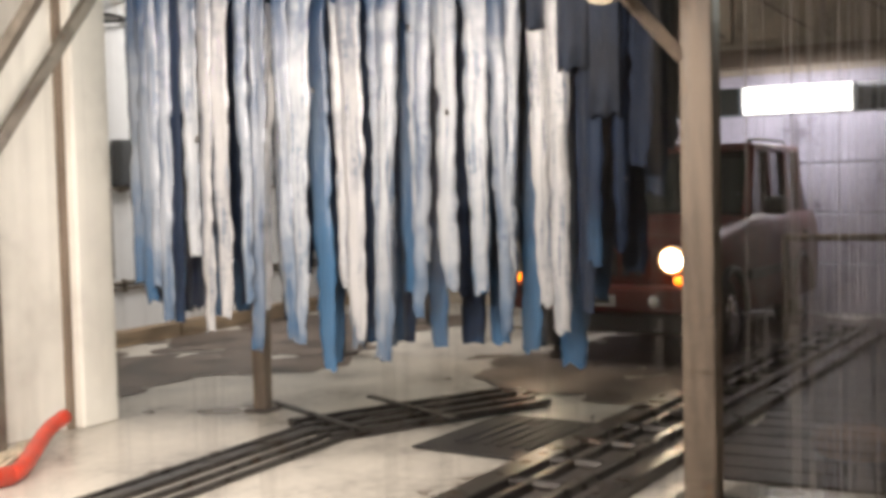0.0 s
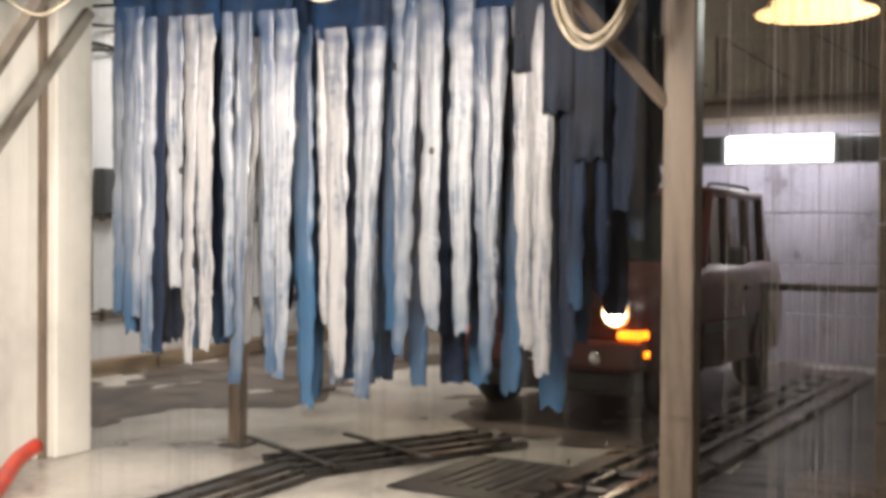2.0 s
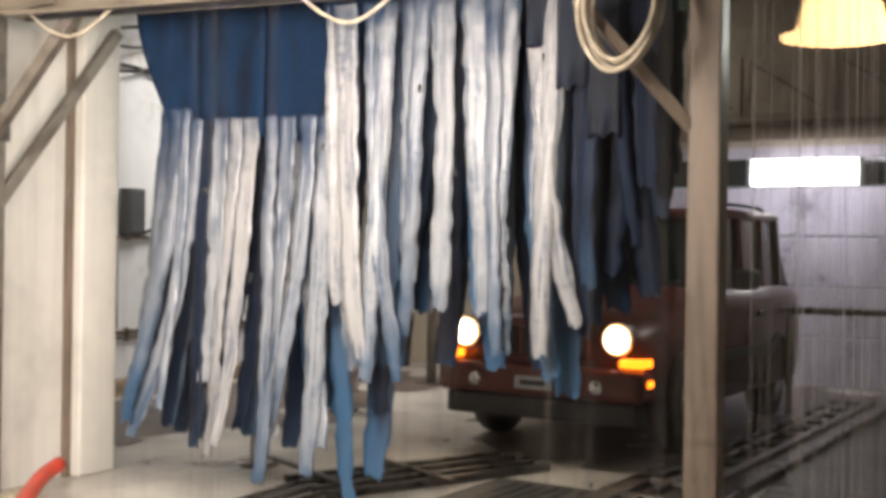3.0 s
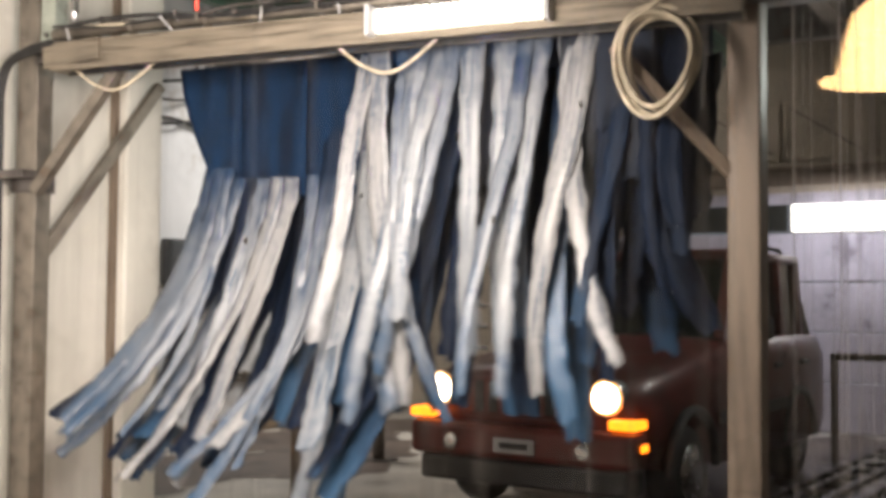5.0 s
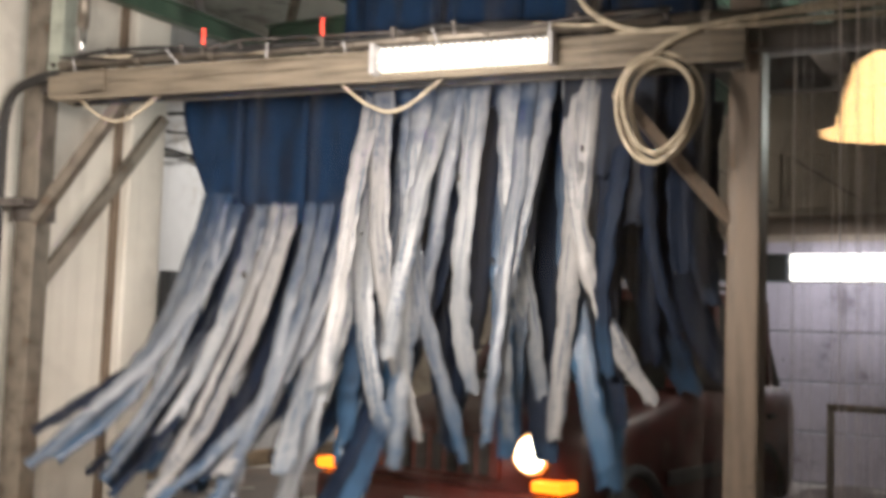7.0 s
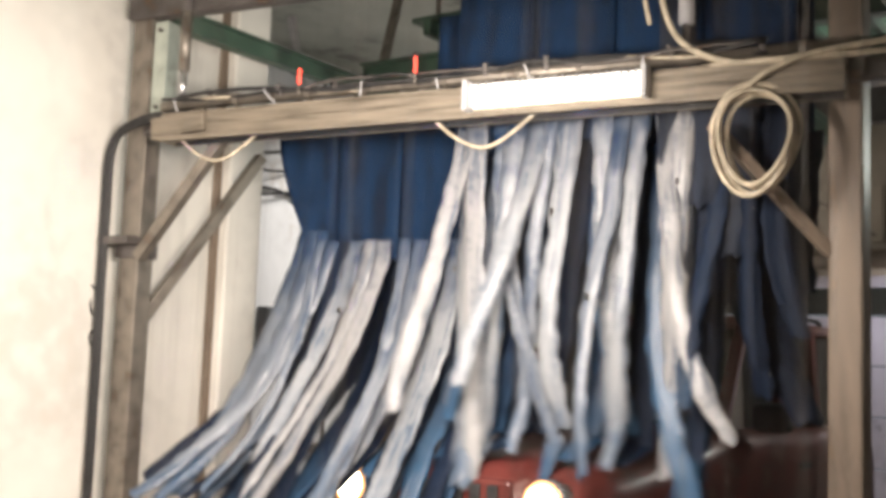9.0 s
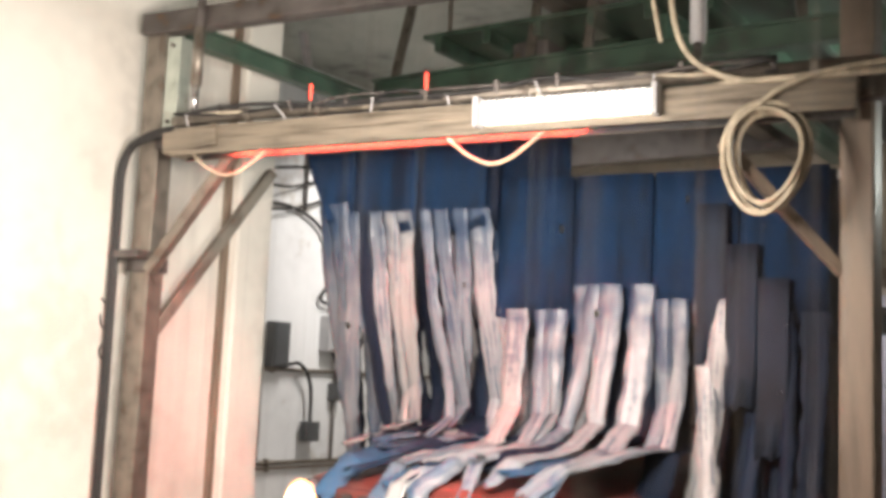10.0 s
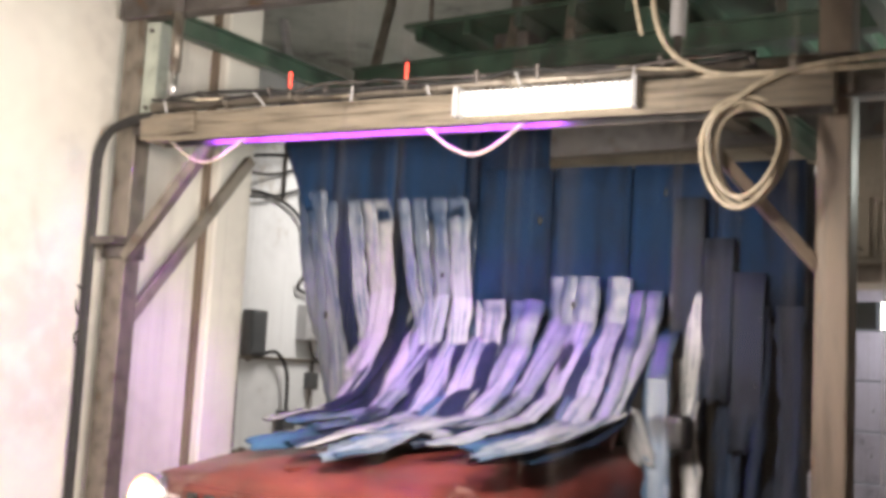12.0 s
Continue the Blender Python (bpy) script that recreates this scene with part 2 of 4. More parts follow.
def part(name, bm, material, parent=None, label="", smooth=False):
    me = bpy.data.meshes.new(name)
    bmesh.ops.recalc_face_normals(bm, faces=bm.faces)
    bm.to_mesh(me)
    bm.free()
    me.materials.append(material)
    if smooth:
        for p in me.polygons:
            p.use_smooth = True
    ob = new(name, me)
    ob.parent = parent
    if label:
        tagged(ob, label)
    return ob


def box(x0, x1, y0, y1, z0, z1, bevel=0.0, bm=None):
    own = bmesh.new()
    bmesh.ops.create_cube(own, size=1, matrix=Matrix.Translation(((x0 + x1) / 2, (y0 + y1) / 2, (z0 + z1) / 2)) @ Matrix.Diagonal((x1 - x0, y1 - y0, z1 - z0, 1)))
    if bevel:
        bmesh.ops.bevel(own, geom=own.edges[:], offset=bevel, segments=2, affect="EDGES", profile=0.5)
    if bm is None:
        return own
    me = bpy.data.meshes.new("tmp")
    own.to_mesh(me)
    own.free()
    bm.from_mesh(me)
    bpy.data.meshes.remove(me)
    return bm


def beam(p, q, w, h, bevel=0.006):
    """A square bar from p to q, w wide and h high."""
    p, q = Vector(p), Vector(q)
    d = q - p
    b = box(-w / 2, w / 2, -h / 2, h / 2, 0, d.length, bevel)
    up = Vector((0, 0, 1)) if abs(d.normalized().z) < 0.95 else Vector((0, 1, 0))
    z = d.normalized()
    x = up.cross(z).normalized()
    y = z.cross(x)
    m = Matrix((x, y, z)).transposed().to_4x4()
    bmesh.ops.transform(b, matrix=Matrix.Translation(p) @ m, verts=b.verts)
    return b


def tube(points, r, sides=8, bm=None, closed=False):
    """A round tube along a line of points."""
    bm = bm or bmesh.new()
    pts = [Vector(p) for p in points]
    rings, n = [], len(pts)
    side = None
    for i, p in enumerate(pts):
        d = (pts[(i + 1) % n] - pts[i - 1]) if closed else (pts[min(i + 1, n - 1)] - pts[max(i - 1, 0)])
        d.normalize()
        if side is None:
            side = d.orthogonal().normalized()
        side = (side - d * side.dot(d)).normalized()
        up = d.cross(side)
        rings.append([bm.verts.new(p + r * (math.cos(a) * side + math.sin(a) * up)) for a in (2 * math.pi * k / sides for k in range(sides))])
    for i in range(n if closed else n - 1):
        a, b = rings[i], rings[(i + 1) % n]
        for k in range(sides):
            bm.faces.new((a[k], a[(k + 1) % sides], b[(k + 1) % sides], b[k]))
    if not closed:
        bm.faces.new(rings[0][::-1])
        bm.faces.new(rings[-1])
    return bm


def bow(points, steps=8):
    """A smooth line through points."""
    p = [Vector(q) for q in points]
    p = [2 * p[0] - p[1], *p, 2 * p[-1] - p[-2]]
    out = []
    for i in range(1, len(p) - 2):
        for s in range(steps):
            t = s / steps
            a, b, c, d = p[i - 1], p[i], p[i + 1], p[i + 2]
            out.append(0.5 * (2 * b + (c - a) * t + (2 * a - 5 * b + 4 * c - d) * t * t + (3 * b - a - 3 * c + d) * t ** 3))
    return out + [p[-2]]


def lathe(profile, axis="x", sides=24, at=(0, 0, 0)):
    """A turned body: profile of (along, radius) about an axis."""
    bm = bmesh.new()
    rings = []
    for u, r in profile:
        ring = []
        for k in range(sides):
            a = 2 * math.pi * k / sides
            c, s = r * math.cos(a), r * math.sin(a)
            v = {"x": (u, c, s), "y": (c, u, s), "z": (c, s, u)}[axis]
            ring.append(bm.verts.new(Vector(v) + Vector(at)))
        rings.append(ring)
    for a, b in zip(rings, rings[1:]):
        for k in range(sides):
            bm.faces.new((a[k], a[(k + 1) % sides], b[(k + 1) % sides], b[k]))
    bm.faces.new(rings[0][::-1])
    bm.faces.new(rings[-1])
    return bm


def loft(sections):
    """A closed body through rings of equally many points."""
    bm = bmesh.new()
    rings = [[bm.verts.new(p) for p in s] for s in sections]
    n = len(rings[0])
    for a, b in zip(rings, rings[1:]):
        for k in range(n):
            bm.faces.new((a[k], a[(k + 1) % n], b[(k + 1) % n], b[k]))
    bm.faces.new(rings[0][::-1])
    bm.faces.new(rings[-1])
    return bm


# ---- structure ----
def structure(name, bm, material, label, category):
    return tagged(part(name, bm, material), label, category, kind="structure")


floor = structure("floor", box(-6, 16, -3, 9.2, -0.2, 0), M_FLOOR, "pale wet concrete floor of the wash bay", "floor")
ceiling = structure("ceiling", box(-6, 16, -3, 9.2, 5.2, 5.4), M_CEIL, "dull grey-green ceiling above the steelwork", "ceiling")
structure("wall_left", box(-6, 5.62, 5.78, 6.3, 0, 5.2, 0.01), M_WALL, "smooth white panelled side wall near the exit", "wall")
structure("wall_pillar", box(5.66, 6.0, 5.66, 6.32, 0, 5.2, 0.02), M_WALL, "square white pillar ending the side wall", "pillar")
structure("wall_far", box(5.9, 16, 8.6, 8.9, 0, 5.2), M_WALLFAR, "grey-white wall with conduits behind the curtains", "wall")
structure("wall_return", box(5.7, 5.9, 6.32, 8.9, 0, 5.2), M_WALLFAR, "grey-white return wall behind the pillar", "wall")
structure("wall_back", box(-6, -5.8, -3, 5.78, 0, 5.2), M_WALL, "white end wall behind the camera", "wall")
bm = box(14.0, 14.3, -3, 1.15, 0, 5.2)
box(14.0, 14.3, 1.15, 5.2, 2.9, 5.2, bm=bm)
box(14.0, 14.3, 5.2, 8.6, 0, 5.2, bm=bm)
structure("wall_entry", bm, M_BEIGE, "beige plastered entrance wall with a wide doorway", "wall")
bm = box(-6, 14.0, 0.2, 0.3, 0, 0.55)
box(-6, 14.0, 0.2, 0.3, 3.3, 5.2, bm=bm)
box(-6, -1.2, 0.2, 0.3, 0.55, 3.3, bm=bm)
box(3.91, 14.0, 0.2, 0.3, 0.55, 3.3, bm=bm)
structure("wall_near", bm, M_NEAR, "beige wall with the viewing window", "wall")
structure("wall_corridor", box(-6, 14, -3, -2.8, 0, 5.2), M_BEIGE, "beige wall of the viewing corridor", "wall")
win = tagged(new("window_1"), "wide viewing window with wet streaked glass", "window", kind="structure")
part("window_frame", box(-1.2, 3.85, 0.18, 0.32, 0.55, 0.6, 0.004), M_STEEL, win)
part("window_frame", box(-1.2, 3.85, 0.18, 0.32, 3.25, 3.3, 0.004), M_STEEL, win)
bm = bmesh.new()
bm.faces.new([bm.verts.new(p) for p in ((-1.2, 0.25, 0.6), (3.85, 0.25, 0.6), (3.85, 0.25, 3.25), (-1.2, 0.25, 3.25))])
pane = part("pane", bm, M_PANE, win, "wet clear glass with runs of water and an added faint haze")
pane.visible_shadow = False
for k in range(13):
    part("jamb_block", box(3.85, 3.91, 0.17, 0.33, 0.55 + 0.2115 * k, 0.75 + 0.2115 * k, 0.008), M_WOOD, win, "brown timber jamb block")
structure("wall_trim", box(5.615, 5.665, 5.74, 5.8, 0, 5.2, 0.004), M_POST, "narrow grey-brown trim strip beside the pillar", "trim")

# entrance door with its bright strip of panes
door = tagged(new("door_1"), "lilac-grey sectional entrance door with a bright glazed strip", "door", kind="structure")
for k in range(4):
    part("panel", box(14.05, 14.11, 1.15, 5.2, 0.02 + 0.6 * k, 0.6 + 0.6 * k, 0.01), M_DOOR, door)
part("top_rail", box(14.05, 14.11, 1.15, 5.2, 2.76, 2.9, 0.006), M_DOOR, door)
part("pane", box(14.06, 14.09, 1.72, 2.98, 2.43, 2.75), M_DAY, door, "daylit glass pane")
part("pane", box(14.06, 14.09, 1.2, 1.66, 2.43, 2.75), M_CARGLASS, door, "dark glass pane")
part("pane", box(14.06, 14.09, 3.04, 5.15, 2.43, 2.75), M_CARGLASS, door, "dark glass pane")

# ---- steelwork ----
GX = 4.75
gan = thing("gantry", "grimy steel portal frame spanning the wash lane", "gantry", (GX, 5.58, 0), turn=7.0)
part("post", box(-0.02, 0.12, -0.08, 0.08, 0.02, 3.88, 0.008), M_STEEL, gan)
part("base_plate", box(-0.09, 0.19, -0.14, 0.14, 0, 0.02, 0.004), M_DARKSTEEL, gan)
part("top_beam", box(-0.06, 0.06, -5.3, 0.1, 3.74, 3.88, 0.008), M_DARKSTEEL, gan)
part("lower_beam", box(-0.05, 0.05, -5.3, -0.08, 2.98, 3.08, 0.008), M_DARKSTEEL, gan)
part("brace", beam((-0.02, -0.08, 2.2), (-0.02, -0.75, 3.0), 0.07, 0.07), M_STEEL, gan)
part("brace", beam((0.05, -0.02, 1.75), (0.9, -0.3, 3.0), 0.07, 0.07), M_STEEL, gan)

# pale plate added for the light on the post's side face
part("lit_side", box(-0.005, 0.11, -0.19, -0.082, 3.1, 3.72, 0.004), M_LITSTEEL, gan, "pale bolted plate painting the post's lit side face")
for z in (3.16, 3.66):
    part("bolt", tube([(-0.025, -0.135, z), (0.0, -0.135, z)], 0.014, 6), M_DARKSTEEL, gan)
part("end_shield", beam((-0.13, -0.3, 2.96), (-0.13, -0.7, 3.0), 0.2, 0.13), M_TRAY, gan, "grimy tray end shield")
part("joint_plate", box(-0.035, 0.135, -0.1, 0.1, 2.2, 2.3, 0.006), M_DARKSTEEL, gan)
colm = thing("steel_column", "tan rust-stained square steel column on a base plate", "column", (5.4, 1.35, 0))
part("shaft", box(-0.08, 0.08, -0.08, 0.08, 0.02, 5.2, 0.012), M_POST, colm)
part("base_plate", box(-0.16, 0.16, -0.16, 0.16, 0, 0.025, 0.005), M_DARKSTEEL, colm)
stub = thing("steel_post", "slim tan steel post bolted to the floor", "post", (6.65, 4.89, 0))
part("shaft", box(-0.05, 0.05, -0.05, 0.05, 0.015, 3.0, 0.008), M_POST, stub)
part("foot_plate", box(-0.1, 0.1, -0.1, 0.1, 0, 0.02, 0.004), M_DARKSTEEL, stub)

# arch light on the gantry
lamp = thing("arch_light", "ribbed clear fluorescent light on the wash gantry", "light", (GX, 5.58, 0), turn=7.0)
part("tray", box(-0.2, -0.188, -4.3, -0.35, 2.9, 3.06, 0.004), M_TRAY, lamp)
part("tray_top", box(-0.188, -0.055, -4.3, -0.35, 3.048, 3.06, 0.004), M_TRAY, lamp)
part("tray_back", box(-0.067, -0.055, -4.3, -0.35, 2.88, 3.048, 0.004), M_TRAY, lamp)
# black lining and lip added to steer the drum's light
part("glow_lining", box(-0.072, -0.067, -4.28, -0.37, 2.882, 3.045), M_BLACK, lamp)
part("light_stop", box(-0.188, -0.126, -3.0, -0.67, 2.898, 2.902), M_BLACK, lamp)
DRUM = [None, ((1.0, 0.05, 0.04), 360), ((0.03, 1.0, 0.35), 90), ((0.12, 0.08, 1.0), 420), ((1.0, 0.5, 0.14), 200), ((0.0, 0.3, 1.0), 560), ((0.5, 0.08, 1.0), 350), None]


def colour_drum(core=0.036, tip=0.056):
    """An added drum turning inside the tray, in place of a colour-changing light bar: six lit colour faces and two dark
    ones, parted by black fins, pass the slot below.
    """
    bm = bmesh.new()
    corners = [math.radians(45 * k - 22.5) for k in range(8)]
    ends = [[bm.verts.new((core * math.sin(q), y, -core * math.cos(q))) for q in corners] for y in (-2.95, -0.72)]
    for k in range(8):
        bm.faces.new((ends[0][k], ends[0][(k + 1) % 8], ends[1][(k + 1) % 8], ends[1][k])).material_index = k
    for e in ends:
        bm.faces.new(e)
    ob = part("colour_drum", bm, M_BLACK, lamp, "added drum of coloured faces in place of a light bar")
    for face in DRUM[1:]:
        ob.data.materials.append(glow("drum_colour", *face) if face else M_BLACK)
    for q in corners:
        a, b = Vector((math.sin(q), 0, -math.cos(q))), Vector((math.cos(q), 0, math.sin(q))) * 0.0015
        fin = bmesh.new()
        rings = [[fin.verts.new(p + Vector((0, y, 0))) for p in (a * core - b, a * tip - b, a * tip + b, a * core + b)] for y in (-2.95, -0.72)]
        for k in range(4):
            fin.faces.new((rings[0][k], rings[0][(k + 1) % 4], rings[1][(k + 1) % 4], rings[1][k]))
        for e in rings:
            fin.faces.new(e)
        part("fin", fin, M_BLACK, ob)
    turns = [(0, -45), (9.0, -45), (9.6, -45), (9.74, 0), (9.86, 45), (10.1, 45), (10.2, 90), (10.52, 90), (10.62, 135), (10.85, 135), (10.95, 180), (11.2, 180), (11.3, 225), (11.62, 225), (11.72, 270), (12.0, 270)]
    return ob, [(t, pose(-0.127, 0, 2.959) @ Matrix.Rotation(radians(a - 25), 4, "Y")) for t, a in turns]


DRUM_MOVE = colour_drum()
part("tray_lip", box(-0.225, -0.2, -4.3, -0.35, 2.885, 2.915, 0.005), M_TRAY, lamp)
part("tray_ridge", box(-0.208, -0.2, -4.3, -0.35, 2.98, 2.995, 0.003), M_TRAY, lamp)
part("end_cap", box(-0.3, -0.2, -2.46, -2.43, 2.91, 3.07, 0.008), M_GREYBOX, lamp)
part("end_cap", box(-0.3, -0.2, -3.41, -3.38, 2.91, 3.07, 0.008), M_GREYBOX, lamp)
for k in range(24):
    part("rib", box(-0.275, -0.262, -3.36 + 0.038 * k, -3.348 + 0.038 * k, 2.925, 3.055, 0.002), M_GREYBOX, lamp)
part("tube", box(-0.26, -0.2, -3.38, -2.46, 2.93, 3.05, 0.015), M_TUBE, lamp, "glowing white tube")

# ---- curtains ----
PERIOD, REACH, DROP, LIFT = 2.012, 0.1, 0.2, 0.45
SEG, NSEG = 0.305, 7
SKEW = 0.122  # the racks run parallel to the gantry
# seconds and the place of the car's nose along the lane
CAR_KEYS = [(0, 9.55), (2.4, 8.35), (5, 7.0), (6.8, 6.02), (9.5, 4.73), (10.5, 4.27), (12, 3.6)]
CAR_TURN = -5.0
# height of the car's upper outline from its nose backwards
CAR_TOP = [(-0.05, 0.75), (0.12, 1.09), (1.6, 1.31), (2.24, 2.05), (4.1, 2.05), (4.35, 1.1)]


def car_front(t):
    for (t0, x0), (t1, x1) in zip(CAR_KEYS, CAR_KEYS[1:]):
        if t <= t1:
            return x0 + (x1 - x0) * (t - t0) / (t1 - t0)
    return CAR_KEYS[-1][1]


def car_y(x):
    """The lane runs nearly along the side wall."""
    return 3.42 - 0.012 * x


def surface(x, y, t):
    """Height of what lies under a hanging strip: the car or the floor."""
    f = car_front(t)
    u = x - f
    v = y - car_y(f) + 0.087 * u
    if abs(v) > 0.95 or u < -0.05 or u > 4.35:
        return 0.03
    for (u0, z0), (u1, z1) in zip(CAR_TOP, CAR_TOP[1:]):
        if u0 <= u <= u1:
            return z0 + (z1 - z0) * (u - u0) / (u1 - u0) + 0.035
    return 0.03


def rack_angle(t, start, begin, low):
    """Turn of the crank that swings a curtain rack, in radians; pi is the lowest point."""
    if t <= begin:
        return start
    if t < low:
        s = (t - begin) / (low - begin)
        return start + (math.pi - start) * s * (0.5 + 0.5 * s)
    return math.pi + 2 * math.pi * (t - low) / PERIOD


def rack_pose(t, spec):
    a = rack_angle(t, *spec["crank"])
    up = 2 * (0.5 + 0.5 * math.cos(a)) ** 1.35 - 1
    return Vector((spec["x"] - REACH * math.sin(a) - DROP * up, 0, spec["z"] + LIFT * up))


def swing(t, spec, lag):
    """Degrees by which a strip leans towards the exit."""
    start, begin, low = spec["crank"]
    if t <= begin:
        return 0.0
    a = rack_angle(t - lag, *spec["crank"])
    ramp = min(1, (t - begin) / 1.6) ** 1.4
    mean, reach = spec["swing"]
    return ramp * max(spec["least"], mean + reach * math.cos(a - 2 * math.pi * 0.2))


TIMES = [0, 2.0, 2.5, *[2.7 + 0.15 * k for k in range(62)], 12.0]


def strip_mesh(w0, w1, length, bend, material, start, offset, end):
    """A hanging piece of felt, thick, slightly cupped across."""
    bm = bmesh.new()
    lay = bm.verts.layers.float_vector.new("cloth")
    nz, ny, sheets = 6, 4, []
    for side in (0.005, -0.005):
        grid = []
        for i in range(nz + 1):
            s = i / nz
            g = start + length * s
            w = (w0 + (w1 - w0) * s) * (1 + 0.09 * noise.noise((offset, g * 3.0, 0)))
            if end:
                w *= 1 - 0.18 * s * s
            shift = 0.007 * noise.noise((offset + 9, g * 2.2, 0))
            out = 0.016 * noise.noise((offset + 4, g * 2.6, 0))
            line = []
            for j in range(ny + 1):
                e = 2 * j / ny - 1
                drop = 0.05 * noise.noise((offset, e * 3, 7)) if end and i == nz else 0
                fray = 0.022 * e * abs(e) * noise.noise((offset + 3 * e, g * 11, 5))
                v = bm.verts.new((side + out + bend * (1 - e * e) + 0.011 * noise.noise((offset + j * 0.7, g * 5, 3)), shift + 0.5 * e * w + fray, -length * s + drop))
                v[lay] = (offset + 0.5 * e * w, g, offset)
                line.append(v)
            grid.append(line)
        sheets.append(grid)
    a, b = sheets
    for i in range(nz):
        for j in range(ny):
            bm.faces.new((a[i][j], a[i][j + 1], a[i + 1][j + 1], a[i + 1][j]))
            bm.faces.new((b[i][j], b[i + 1][j], b[i + 1][j + 1], b[i][j + 1]))
        bm.faces.new((a[i][0], a[i + 1][0], b[i + 1][0], b[i][0]))
        bm.faces.new((a[i][ny], b[i][ny], b[i + 1][ny], a[i + 1][ny]))
    bmesh.ops.recalc_face_normals(bm, faces=bm.faces)
    me = bpy.data.meshes.new("strip")
    bm.to_mesh(me)
    bm.free()
    me.materials.append(material)
    for p in me.polygons:
        p.use_smooth = True
    return me


MOVES = [DRUM_MOVE]


def header_mesh(a, b, dx, rng, gather=0.0, head=0.82):
    """A hanging felt panel with shallow vertical folds."""
    bm = bmesh.new()
    ny, nz, ph, low = 10, 5, rng.uniform(0, 6), rng.uniform(-0.03, 0.08)
    sheets = []
    for side in (0.006, -0.006):
        sheets.append([[bm.verts.new((SKEW * (3.4 - a - (b - a) * j / ny) + dx + side + 0.018 * math.sin(ph + 9 * (a + (b - a) * j / ny)) * i / nz, a + (b - gather * (i / nz) ** 1.5 - a) * j / ny, 0.05 - (head + low) * i / nz - (0.05 * rng.random() if i == nz else 0))) for j in range(ny + 1)] for i in range(nz + 1)])
    f, k = sheets
    for i in range(nz):
        for j in range(ny):
            bm.faces.new((f[i][j], f[i][j + 1], f[i + 1][j + 1], f[i + 1][j]))
            bm.faces.new((k[i][j], k[i + 1][j], k[i + 1][j + 1], k[i][j + 1]))
        for j in (0, ny):
            bm.faces.new((f[i][j], f[i + 1][j], k[i + 1][j], k[i][j]))
    for i in (0, nz):
        for j in range(ny):
            bm.faces.new((f[i][j], k[i][j], k[i][j + 1], f[i][j + 1]))
    return bm


